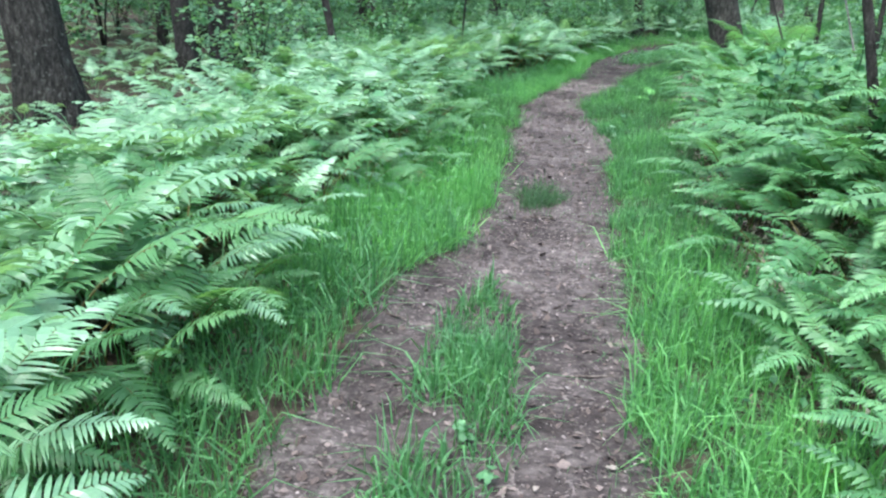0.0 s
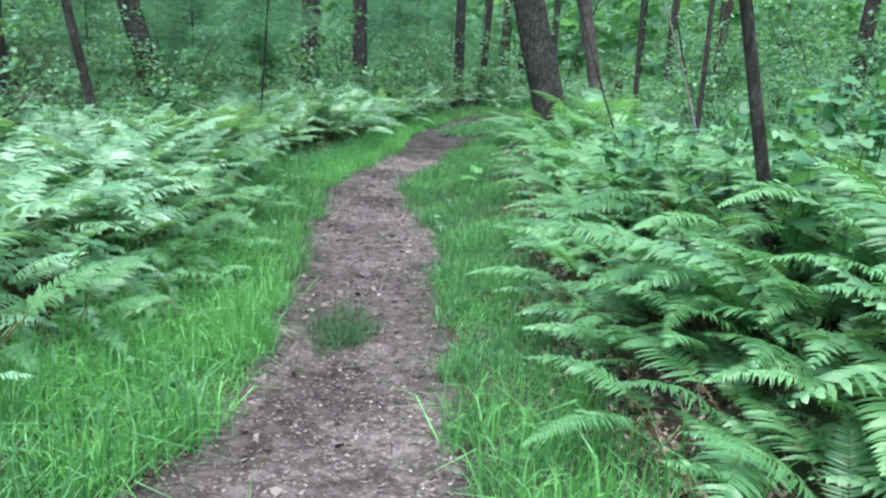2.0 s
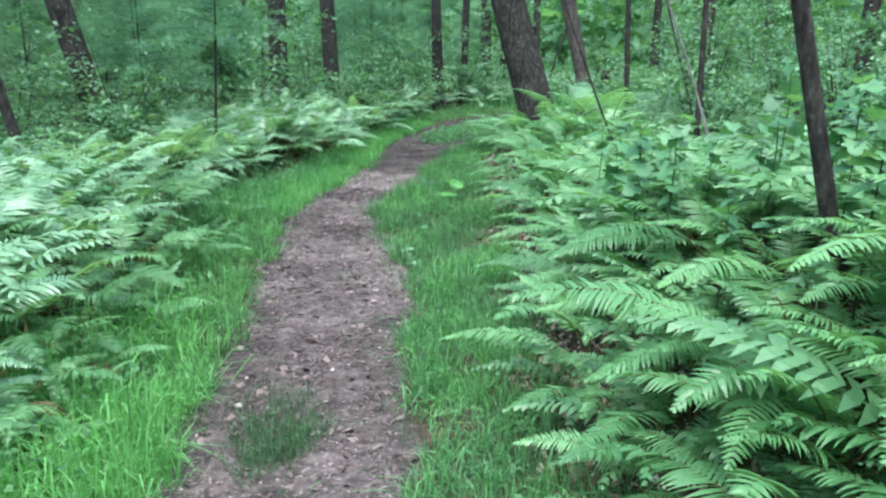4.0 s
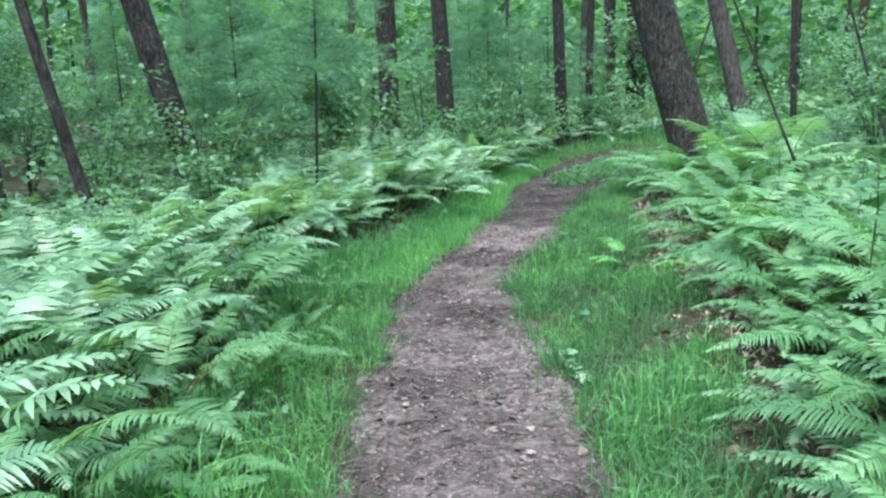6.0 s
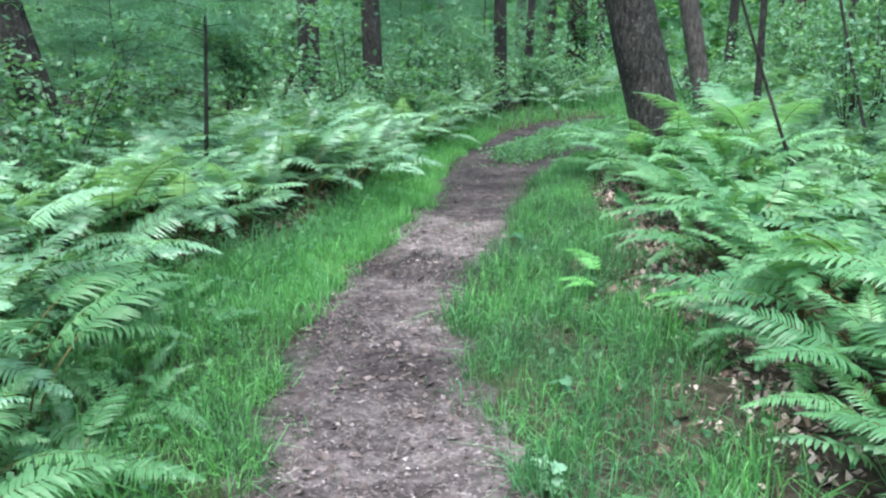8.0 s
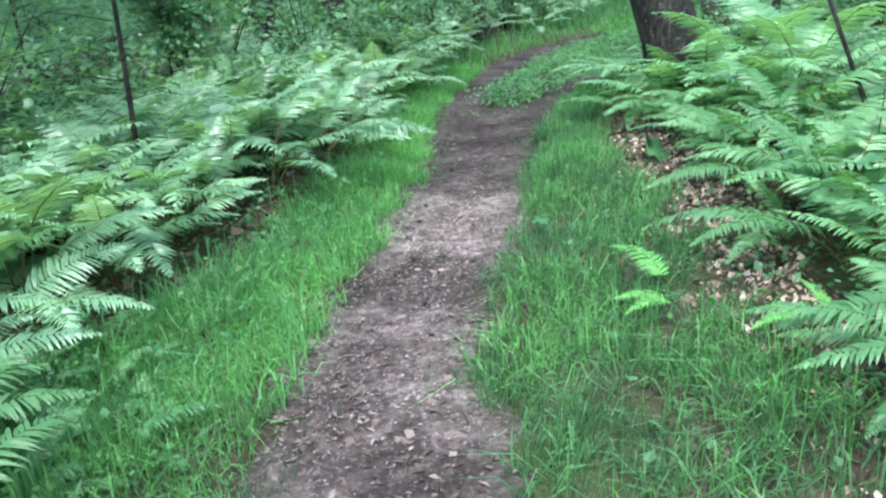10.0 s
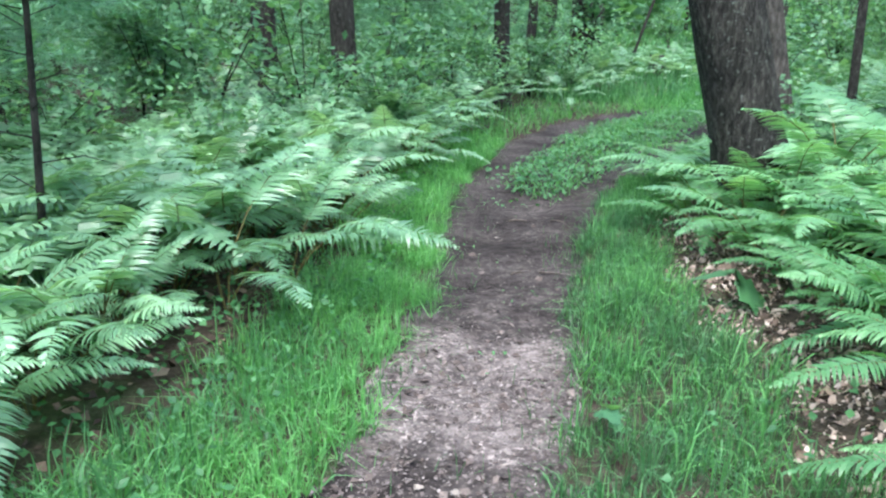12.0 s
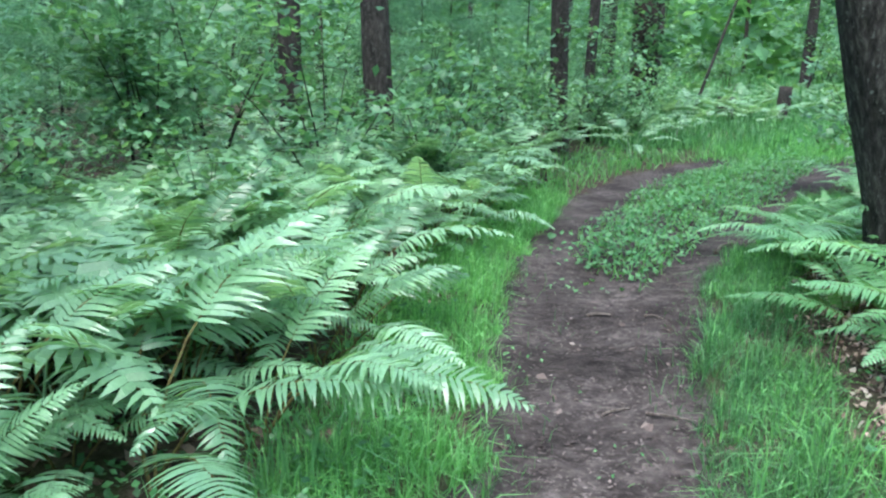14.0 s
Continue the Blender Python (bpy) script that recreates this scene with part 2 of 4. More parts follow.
def height(x, y):
    """The ground's height."""
    x, y = np.asarray(x, float), np.asarray(y, float)
    out = np.maximum(edge_left(y) - x, x - edge_right(y))
    beside = np.clip(out / 0.5, -1, 1)
    h = 0.025 * beside + 0.012 * wobble(x, y, 3.1)
    h += np.clip(out / 3, 0, 1) * (0.07 * wobble(x, y, 0.6, 2) + 0.03 * wobble(x, y, 2.0, 5))
    h += np.interp(y, [-1, 1.5, 5.5, 6.8, 9.5], [0.3, 0.68, 0.68, 0.48, 0.08]) * np.clip((x - edge_right(y) - 0.5) / 1.3, 0, 1) ** 1.2
    return h + 0.03 * np.clip(island(x, y), 0, 1) + 0.03 * np.clip(median(x, y), 0, 1)


# ---- mesh helpers ----


def mesh_of(name, verts, faces, materials, smooth=False, slots=None):
    me = bpy.data.meshes.new(name)
    verts, faces = np.asarray(verts, np.float32), np.asarray(faces, np.int32)
    n, k = faces.shape
    me.vertices.add(len(verts))
    me.vertices.foreach_set("co", verts.ravel())
    me.loops.add(n * k)
    me.loops.foreach_set("vertex_index", faces.ravel())
    me.polygons.add(n)
    me.polygons.foreach_set("loop_start", np.arange(0, n * k, k, dtype=np.int32))
    me.polygons.foreach_set("use_smooth", np.full(n, smooth))
    for m in materials:
        me.materials.append(m)
    if slots is not None:
        me.polygons.foreach_set("material_index", np.asarray(slots, np.int32))
    me.update(calc_edges=True)
    return me


def part(name, data, parent, label=""):
    ob = new(name, data)
    ob.parent = parent
    return tagged(ob, label)


class Heap:
    """Triangles gathered into one mesh."""

    def __init__(self):
        self.v, self.f, self.s, self.n = [], [], [], 0

    def add(self, v, f, slot=0):
        v, f = np.asarray(v, float).reshape(-1, 3), np.asarray(f, int).reshape(-1, 3)
        self.v.append(v)
        self.f.append(f + self.n)
        self.s.append(np.full(len(f), slot))
        self.n += len(v)

    def arrays(self):
        return np.concatenate(self.v), np.concatenate(self.f), np.concatenate(self.s)

    def mesh(self, name, materials, smooth=False):
        v, f, s = self.arrays()
        return mesh_of(name, v, f, materials, smooth, s)


def tube(points, radii, sides=8, rough=0.0, gen=None, flare=None):
    """A tapered, closed tube along points, as vertices and triangles; rough: how uneven its skin is."""
    points, radii = np.asarray(points, float), np.asarray(radii, float)
    ways = np.gradient(points, axis=0)
    ways /= np.linalg.norm(ways, axis=1)[:, None]
    ref = np.array((0.0, 0.0, 1.0)) if abs(ways[0][2]) < 0.8 else np.array((1.0, 0.0, 0.0))
    verts, faces = [], []
    ang = np.arange(sides) * 2 * np.pi / sides
    for i, (p, w, r) in enumerate(zip(points, ways, radii)):
        a = np.cross(w, ref)
        a /= np.linalg.norm(a)
        b = np.cross(w, a)
        rr = np.full(sides, r)
        if rough:
            rr = rr * (1 + rough * np.sin(ang * 3 + i * 0.35) * 0.5 + rough * (gen or rng).uniform(-0.5, 0.5, sides))
        if flare is not None:
            rr = rr * (1 + flare[i] * (0.5 + 0.5 * np.sin(ang * 5 + 0.7)))
        verts += list(p + rr[:, None] * (np.cos(ang)[:, None] * a + np.sin(ang)[:, None] * b))
    for i in range(len(points) - 1):
        for j in range(sides):
            q, w = i * sides + j, i * sides + (j + 1) % sides
            faces += [(q, w, w + sides), (q, w + sides, q + sides)]
    top = len(verts)
    verts += [points[0], points[-1]]
    last = (len(points) - 1) * sides
    for j in range(sides):
        faces += [(top, (j + 1) % sides, j), (top + 1, last + j, last + (j + 1) % sides)]
    return np.array(verts), np.array(faces)


def turn_z(a):
    c, s = np.cos(a), np.sin(a)
    return np.array(((c, -s, 0), (s, c, 0), (0, 0, 1.0)))


# ---- ground and trail ----


def axis(parts):
    return np.unique(np.concatenate([np.arange(a, b, d) for a, b, d in parts]).round(3))


def build_ground():
    xs = axis([(-600, -60, 90), (-60, -12, 4), (-12, -3, 0.5), (-3, 4, 0.08), (4, 12, 0.4), (12, 60, 4), (60, 601, 90)])
    ys = axis([(-600, -40, 80), (-40, -2, 2), (-2, 20, 0.1), (20, 30, 0.5), (30, 80, 5), (80, 601, 80)])
    gx, gy = np.meshgrid(xs, ys)
    z = height(gx, gy)
    v = np.stack([gx, gy, z], -1).reshape(-1, 3)
    a = (np.arange(len(ys) - 1)[:, None] * len(xs) + np.arange(len(xs) - 1)).ravel()
    f = np.stack([a, a + 1, a + 1 + len(xs), a + len(xs)], -1)
    tagged(new("ground", mesh_of("ground", v, f, [FLOOR], True)), "brown woodland floor of old leaves and moss", "ground", kind="structure")


def build_trail():
    ys = np.arange(-4, 23.5, 0.06)
    us = np.linspace(0, 1, 29)
    y, u = np.meshgrid(ys, us, indexing="ij")
    wide = 0.06
    le = edge_left(y) - wide + 0.07 * wobble(0, y, 4.0) + 0.045 * wobble(2, y, 13.0, 4)
    ri = edge_right(y) + wide + 0.07 * wobble(3, y, 4.0, 1) + 0.045 * wobble(5, y, 13.0, 6)
    x = le + (ri - le) * u
    rim = np.clip(np.minimum(u, 1 - u) / 0.07, 0, 1)
    z = height(x, y) + 0.03 * rim - 0.016 + 0.006 * wobble(x, y, 9.0, 3) + 0.004 * wobble(x, y, 23.0, 1)
    v = np.stack([x, y, z], -1).reshape(-1, 3)
    w = len(us)
    a = (np.arange(len(ys) - 1)[:, None] * w + np.arange(w - 1)).ravel()
    f = np.stack([a, a + 1, a + 1 + w, a + w], -1)
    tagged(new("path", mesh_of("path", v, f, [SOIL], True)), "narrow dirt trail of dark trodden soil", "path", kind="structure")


def trail_height(x, y):
    return height(x, y) + 0.014 + 0.006 * wobble(x, y, 9.0, 3) + 0.004 * wobble(x, y, 23.0, 1)


build_ground()
build_trail()

# ---- trees ----


def leaf_cloud(n, centres, spread, size, gen, droop=0.3):
    """n folded leaves in clumps: vertices and triangles. Each leaf is a pointed blade folded along its midrib."""
    c = centres[gen.integers(0, len(centres), n)] + gen.normal(0, 1, (n, 3)) * spread
    az, tilt, s = gen.uniform(0, 2 * np.pi, n), gen.normal(-droop, 0.45, n), size * gen.uniform(0.6, 1.3, n)
    ahead = np.stack([np.cos(az) * np.cos(tilt), np.sin(az) * np.cos(tilt), np.sin(tilt)], -1)
    side = np.stack([-np.sin(az), np.cos(az), np.zeros(n)], -1)
    side = side + np.array((0, 0, 1.0)) * gen.normal(0, 0.35, n)[:, None]
    up = np.cross(ahead, side)
    s = s[:, None]
    v = np.stack([c, c + ahead * s * 0.45 + side * s * 0.38 + up * s * 0.07, c + ahead * s, c + ahead * s * 0.45 - side * s * 0.38 + up * s * 0.07], 1)
    base = (np.arange(n) * 4)[:, None]
    f = np.concatenate([base + np.array([[0, 1, 2]]), base + np.array([[0, 2, 3]])])
    return v.reshape(-1, 3), f


def crown_mesh(seed, wide, tall, n):
    gen = np.random.default_rng(seed)
    d = gen.normal(0, 1, (46, 3))
    d /= np.linalg.norm(d, axis=1)[:, None]
    centres = d * gen.uniform(0.35, 1.0, (46, 1)) * np.array((wide, wide, tall)) + np.array((0, 0, tall * 0.8))
    h = Heap()
    h.add(*leaf_cloud(n, centres, 0.42, 0.3, gen))
    return h.mesh("crown", [CANOPY])


CROWNS = [crown_mesh(s, 2.2, 2.6, 520) for s in (1, 2, 3, 4)]


def trunk_mesh(r, tall, lean, bark, gen, flare=0.6, sides=12, bend=0.06):
    t = np.linspace(0, 1, 16) ** 1.5
    z = t * tall - 0.15
    x = lean[0] * z + bend * np.sin(t * 5 + gen.uniform(0, 6)) * t
    y = lean[1] * z + bend * np.sin(t * 4 + gen.uniform(0, 6)) * t
    rad = r * (1 - 0.72 * t)
    v, f = tube(np.stack([x, y, z], -1), rad, sides, 0.12, gen, flare * np.exp(-z.clip(0) / 0.22))
    return mesh_of("trunk", v, f, [bark], True), np.stack([x, y, z], -1), rad


def tree(x, y, r, tall=9.0, lean=(0, 0), bark=None, label="", seed=0, low=0.55, crown_scale=1.0):
    gen = np.random.default_rng(100 + seed)
    bark = bark or BARK_PINE
    tall = tall * 1.35 if tall > 6 else tall
    ob = tagged(new("tree"), label or "tall forest tree with dark furrowed bark", "tree", "woodland trees")
    ob.location = (x, y, float(height(x, y)))
    me, line, rad = trunk_mesh(r, tall, lean, bark, gen)
    part("trunk", me, ob)
    for n in range(5):
        i = int(gen.integers(int(16 * (low ** 0.66)), 15))
        a, long = gen.uniform(0, 6.28), gen.uniform(1.0, 2.2) * min(1, tall / 8)
        s = np.linspace(0, 1, 6)
        pts = line[i] + np.stack([np.cos(a) * long * s, np.sin(a) * long * s, long * (0.5 * s + 0.25 * s * s)], -1)
        v, f = tube(pts, rad[i] * 0.45 * (1 - 0.8 * s), 6, 0.1, gen)
        part("limb", mesh_of("limb", v, f, [bark], True), ob)
    c = part("crown", CROWNS[int(gen.integers(0, 4))], ob)
    k = crown_scale * tall / 9
    c.matrix_local = Matrix.LocRotScale(Vector(line[-1]) - Vector((0, 0, 2.6 * k)), Euler((0, 0, gen.uniform(0, 6.28))), (k, k, k))
    return ob


TREES = [  # x, y, radius, height, lean, bark, label
    (2.78, 13.72, 0.275, 11, (-0.29, 0.02), BARK_OAK, "stout oak with furrowed grey bark and pale lichen"),
    (4.2, 16.1, 0.14, 10, (-0.26, 0.0), BARK_SMOOTH, "leaning tree with smooth pale grey-brown bark"),
    (-3.15, 12.66, 0.16, 10, (-0.25, 0.03), BARK_OAK, "leaning grey-barked tree behind the ferns"),
    (-7.48, 24.4, 0.13, 11, (-0.02, 0), BARK_PINE, ""),
    (-3.05, 10.1, 0.055, 7, (-0.2, 0), BARK_PINE, "slim dark tree among shrubs"),
    (-4.75, 6.3, 0.27, 11, (-0.13, 0.02), BARK_OAK, "thick brown-barked tree rising from ferns"),
    (-6.5, 11.7, 0.08, 9, (0.0, 0), BARK_PINE, ""),
    (-5.05, 9.6, 0.13, 10, (-0.05, 0), BARK_PINE, ""),
    (-4.86, 10.3, 0.17, 11, (0.01, 0), BARK_PINE, "dark straight pine trunk behind the ferns"),
    (-4.7, 11.1, 0.16, 11, (0.02, 0), BARK_RED, "straight pine with reddish-brown bark"),
    (1.98, 4.95, 0.032, 7, (-0.29, 0), BARK_PINE, "slim leaning dark tree among ferns"),
    (4.45, 12.1, 0.04, 8, (-0.03, 0), BARK_PINE, "slim dark tree among ferns"),
    (-0.54, 18.0, 0.16, 11, (-0.045, 0), BARK_PINE, "straight dark pine beyond the trail bend"),
    (-1.6, 18.6, 0.13, 10, (0.0, 0), BARK_PINE, "dark trunk with leafy shoots on it"),
    (-1.95, 20.2, 0.12, 10, (0.01, 0), BARK_PINE, ""),
    (1.75, 20.4, 0.13, 10, (-0.03, 0), BARK_PINE, "dark trunk with leafy shoots on it"),
    (2.6, 22.9, 0.1, 10, (0.02, 0), BARK_PINE, ""),
    (3.72, 26.7, 0.19, 11, (0.0, 0), BARK_PINE, ""),
    (4.3, 25.9, 0.27, 12, (-0.01, 0), BARK_RED, "large pine with split reddish bark"),
    (6.7, 33.4, 0.16, 11, (-0.01, 0), BARK_PINE, ""),
    (4.75, 15.9, 0.05, 8, (-0.05, 0), BARK_PINE, "slim dark tree behind the oak"),
    (12.5, 36, 0.2, 11, (0.0, 0), BARK_PINE, ""),
    (3.3, 11.6, 0.016, 4.0, (-0.42, 0.1), BARK_PINE, "thin leaning dead sapling"),
    (5.4, 14.2, 0.022, 5, (-0.3, 0.1), BARK_PINE, "thin leaning dead sapling"),
    (7.2, 18.4, 0.045, 8, (0.03, 0), BARK_PINE, "slim dark tree in the open wood"),
    (5.6, 26.5, 0.04, 6, (0.3, 0.05), BARK_PINE, "thin leaning trunk beyond the bend"),
    (3.0, 8.1, 0.014, 2.4, (-0.3, 0.15), BARK_PALE, "thin pale birch sapling among ferns"),
]
for n, (x, y, r, tall, lean, bark, label) in enumerate(TREES):
    tree(x, y, r, tall, lean, bark, label, n, 0.55, 0.45 if tall > 6 else 0.3)
placed = [(a[0], a[1]) for a in TREES]


def clear_of_trail(x, y, off):
    return x < edge_left(y) - off or x > edge_right(y) + off


def scatter(count, xr, yr, off, apart, gen, keep=None):
    """Random places off the trail that keep a distance from one another."""
    got, tries = [], 0
    while len(got) < count and tries < 40 * count:
        tries += 1
        x, y = gen.uniform(*xr), gen.uniform(*yr)
        if clear_of_trail(x, y, off) and all((x - a) ** 2 + (y - b) ** 2 > apart ** 2 for a, b in got) and (keep is None or keep(x, y)):
            got.append((x, y))
    return got


def far_enough(x, y):
    in_front = -0.45 * (y - 2) < x < 0.6 * (y - 2)
    return all((x - a) ** 2 + (y - b) ** 2 > 2.2 for a, b in placed) and not (in_front and y < 30)


gen = np.random.default_rng(5)
for n, (x, y) in enumerate(scatter(56, (-24, 26), (-9, 52), 4.2, 2.6, gen, far_enough)):
    tree(x, y, gen.uniform(0.08, 0.22), gen.uniform(9, 12), (gen.normal(0, 0.03), gen.normal(0, 0.03)), (BARK_PINE, BARK_PINE, BARK_OAK, BARK_RED)[n % 4], "", 200 + n, 0.5, 0.75)

# ---- shrubs and young pines ----


def shrub_meshes(seed, wide, tall, leaves, size, mat, stems=7):
    """Thin stems that fork outward, and sprays of leaves in level tiers round them."""
    gen = np.random.default_rng(seed)
    wood, tips = Heap(), []
    for n in range(stems):
        a, out, up = gen.uniform(0, 6.28), gen.uniform(0.25, 1.0) * wide, gen.uniform(0.6, 1.0) * tall
        s = np.linspace(0, 1, 5)
        pts = np.stack([np.cos(a) * out * s ** 1.6, np.sin(a) * out * s ** 1.6, up * s], -1)
        wood.add(*tube(pts, 0.011 * tall ** 0.5 * (1 - 0.8 * s), 3, 0, gen))
        for j in range(5):
            k = int(gen.integers(2, 5))
            b = a + gen.normal(0, 1.1)
            q = pts[k] + np.array((np.cos(b), np.sin(b), 0.12)) * gen.uniform(0.1, 0.5) * wide
            wood.add(*tube(np.array([pts[k], q]), (0.004, 0.002), 3))
            tips += [pts[k] * 0.4 + q * 0.6, q]
    h = Heap()
    h.add(*leaf_cloud(leaves, np.array(tips), np.array((0.16, 0.16, 0.07)) * wide ** 0.5, size, gen, 0.15))
    return wood.mesh("stem", [BARK_PINE], True), h.mesh("foliage", [mat])


def pine_meshes(seed, tall, bare=0.26):
    """A young soft-needled pine: one stem, whorls of level branches, tufts of fine needles."""
    gen = np.random.default_rng(seed)
    wood, green = Heap(), Heap()
    z = np.linspace(-0.1, tall, 8)
    wood.add(*tube(np.stack([0.02 * np.sin(z), 0 * z, z], -1), 0.015 * (1 - 0.9 * z.clip(0) / tall) * tall / 2.4, 6, 0.1, gen))
    for up in np.arange(0.5, bare * tall, 0.12) if bare > 0.3 else ():
        a, ll = gen.uniform(0, 6.28), gen.uniform(0.12, 0.4)
        wood.add(*tube(np.array([(0, 0, up), (np.cos(a) * ll * 0.6, np.sin(a) * ll * 0.6, up + 0.05), (np.cos(a) * ll, np.sin(a) * ll, up + gen.uniform(-0.05, 0.1))]), (0.004, 0.003, 0.0015), 3))
    for level in np.arange(bare * tall, tall, 0.18):
        long = 0.8 * (1 - level / tall) ** 0.7 * tall / 2.4 + 0.08
        for a in np.arange(6) * 1.05 + gen.uniform(0, 6.28) + gen.normal(0, 0.25, 6):
            ll = long * gen.uniform(0.45, 1.25)
            s = np.linspace(0, 1, 4)
            pts = np.stack([np.cos(a) * ll * s, np.sin(a) * ll * s, level + gen.normal(0, 0.05) + ll * (0.25 * s - gen.uniform(0.05, 0.35) * s * s)], -1)
            wood.add(*tube(pts, 0.0035 * (1.1 - s), 3))
            n = int(165 * ll / 0.5) + 16
            k = gen.uniform(0.25, 1.0, n)
            at = np.stack([np.interp(k, s, pts[:, i]) for i in range(3)], -1) + gen.normal(0, 0.035, (n, 3))
            b, e = a + gen.normal(0, 0.8, n), gen.normal(0.15, 0.45, n)
            w = np.stack([np.cos(b) * np.cos(e), np.sin(b) * np.cos(e), np.sin(e)], -1) * gen.uniform(0.08, 0.13, (n, 1))
            sd = np.stack([-np.sin(b), np.cos(b), gen.normal(0, 0.5, n)], -1) * 0.003
            v = np.stack([at - sd, at + sd, at + w], 1).reshape(-1, 3)
            green.add(v, np.arange(3 * n).reshape(-1, 3))
    return wood.mesh("stem", [BARK_PINE], True), green.mesh("needles", [NEEDLES])


SHRUBS = [shrub_meshes(20 + n, *p) for n, p in enumerate([
    (0.8, 1.5, 850, 0.082, SHRUB), (1.0, 2.0, 1000, 0.088, SHRUB), (0.9, 2.6, 1000, 0.092, SHRUB), (0.7, 1.1, 700, 0.074, SHRUB_DULL),
    (1.2, 3.0, 1200, 0.11, SHRUB_DULL), (1.0, 1.8, 950, 0.09, SHRUB_DULL), (0.6, 0.95, 560, 0.062, WEEDS)])]
PINES = [pine_meshes(40 + n, *p) for n, p in enumerate(((2.4,), (3.0,), (2.0,), (3.4, 0.42)))]


def bush(x, y, kind, size, a):
    ob = tagged(new("shrub"), "leafy green understorey shrub on thin stems" if kind not in (3, 4, 5) else "dull green understorey shrub on thin stems", "shrub", "understorey shrubs")
    ob.matrix_basis = Matrix.LocRotScale((x, y, float(height(x, y)) - 0.03), Euler((0, 0, a)), (size, size, size))
    part("stem", SHRUBS[kind][0], ob)
    part("foliage", SHRUBS[kind][1], ob)


def young_pine(x, y, kind, size, a, lean=0.0):
    ob = tagged(new("pine_sapling"), "young pine with soft blue-green needles", "pine sapling", "young pines")
    ob.matrix_basis = Matrix.LocRotScale((x, y, float(height(x, y))), Euler((0, lean, a)), (size, size, size))
    part("stem", PINES[kind][0], ob)
    part("needles", PINES[kind][1], ob, "soft blue-green needles")


for x, y, kind, size in ((-2.9, 13.5, 1, 1.1), (-3.7, 14.4, 0, 1.1), (-4.7, 14.2, 1, 1.0), (-2.4, 15.9, 0, 1.0), (0.2, 19.8, 1, 1.1), (-0.2, 22.0, 1, 1.2), (1.0, 22.4, 0, 1.2), (-3.6, 15.6, 1, 1.1), (-2.6, 17.6, 0, 1.2),
                         (-6.2, 13.6, 1, 1.1), (2.9, 24.6, 0, 1.1), (-4.4, 19.0, 1, 1.2), (1.9, 26.0, 1, 1.3), (-0.9, 25.0, 1, 1.3)):
    young_pine(x, y, kind, size, x * 3.1)
young_pine(-1.66, 11.75, 3, 1.0, 0.0, 0.05)

for n, (x, y, kind, size) in enumerate(((-0.8, 15.6, 5, 1.0), (-1.9, 16.4, 5, 1.2), (0.3, 18.2, 5, 0.9), (-2.6, 13.6, 0, 0.8), (1.0, 20.4, 5, 1.0), (2.4, 21.6, 5, 1.0), (-3.7, 9.0, 3, 0.9), (3.6, 23.4, 0, 1.1), (-1.4, 8.75, 6, 0.4), (-1.65, 9.05, 6, 0.45), (-1.3, 9.25, 6, 0.35), (-1.5, 8.4, 6, 0.4), (-1.45, 9.6, 6, 0.35), (-2.75, 9.3, 3, 0.7), (-2.75, 11.8, 1, 0.8), (-3.0, 12.2, 3, 1.1), (-2.45, 11.3, 3, 0.75), (0.0, 16.6, 3, 1.0), (-3.5, 8.2, 1, 0.8), (-3.3, 10.8, 3, 0.8), (5.0, 12.8, 0, 0.9), (5.6, 15.2, 1, 0.9), (4.4, 17.4, 0, 1.0), (6.4, 16.4, 2, 0.9), (3.7, 14.9, 3, 0.8), (-2.9, 11.2, 3, 0.75), (-3.4, 12.9, 5, 0.7), (-3.8, 11.6, 5, 0.75), (-1.4, 14.4, 3, 0.8), (-4.3, 12.6, 5, 0.8), (-2.6, 14.6, 5, 0.7))):
    bush(x, y, kind, size, n * 1.9)
gen = np.random.default_rng(8)


def left_bank(x, y):
    return x < edge_left(y) - np.interp(y, [0, 6, 10, 14, 18, 22], [3.8, 3.8, 3.7, 3.2, 1.3, 1.2]) and not (x > -6.5 and 5 < y < 10.8) and all((x - a) ** 2 + (y - b) ** 2 > 0.2 for a, b in placed)


for x, y in scatter(85, (-13, 4), (2, 26), 1.0, 0.8, gen, left_bank):
    k = int(gen.integers(0, 6))
    bush(x, y, k, gen.uniform(0.6, 1.0) * (0.75 if x > edge_left(y) - 4.2 and y < 12 else 1.0), gen.uniform(0, 6.28))
for x, y in scatter(40, (4, 16), (9, 30), 2.4, 1.1, gen, lambda x, y: x > edge_right(y) + 2.6 + 0.12 * max(0, 16 - y)):
    bush(x, y, int(gen.integers(0, 6)), gen.uniform(0.55, 1.0), gen.uniform(0, 6.28))
for x, y in scatter(90, (-20, 26), (22, 42), 1.6, 1.3, gen, lambda x, y: y > 24 or x < -4):
    bush(x, y, int(gen.integers(0, 6)), gen.uniform(0.9, 1.5), gen.uniform(0, 6.28))
for x, y in scatter(14, (-14, 16), (-8, 2), 3.0, 1.8, gen):
    bush(x, y, int(gen.integers(0, 6)), gen.uniform(0.6, 1.1), gen.uniform(0, 6.28))


# Lighter than the canopy leaves: distance haze is put into this colour.
HAZY_LEAVES = leaf_material("hazy_far_leaves", (0.06, 0.17, 0.085), (0.1, 0.26, 0.13), (0.16, 0.36, 0.19), 0.5, 0.4, True, 0.3, 0.5)


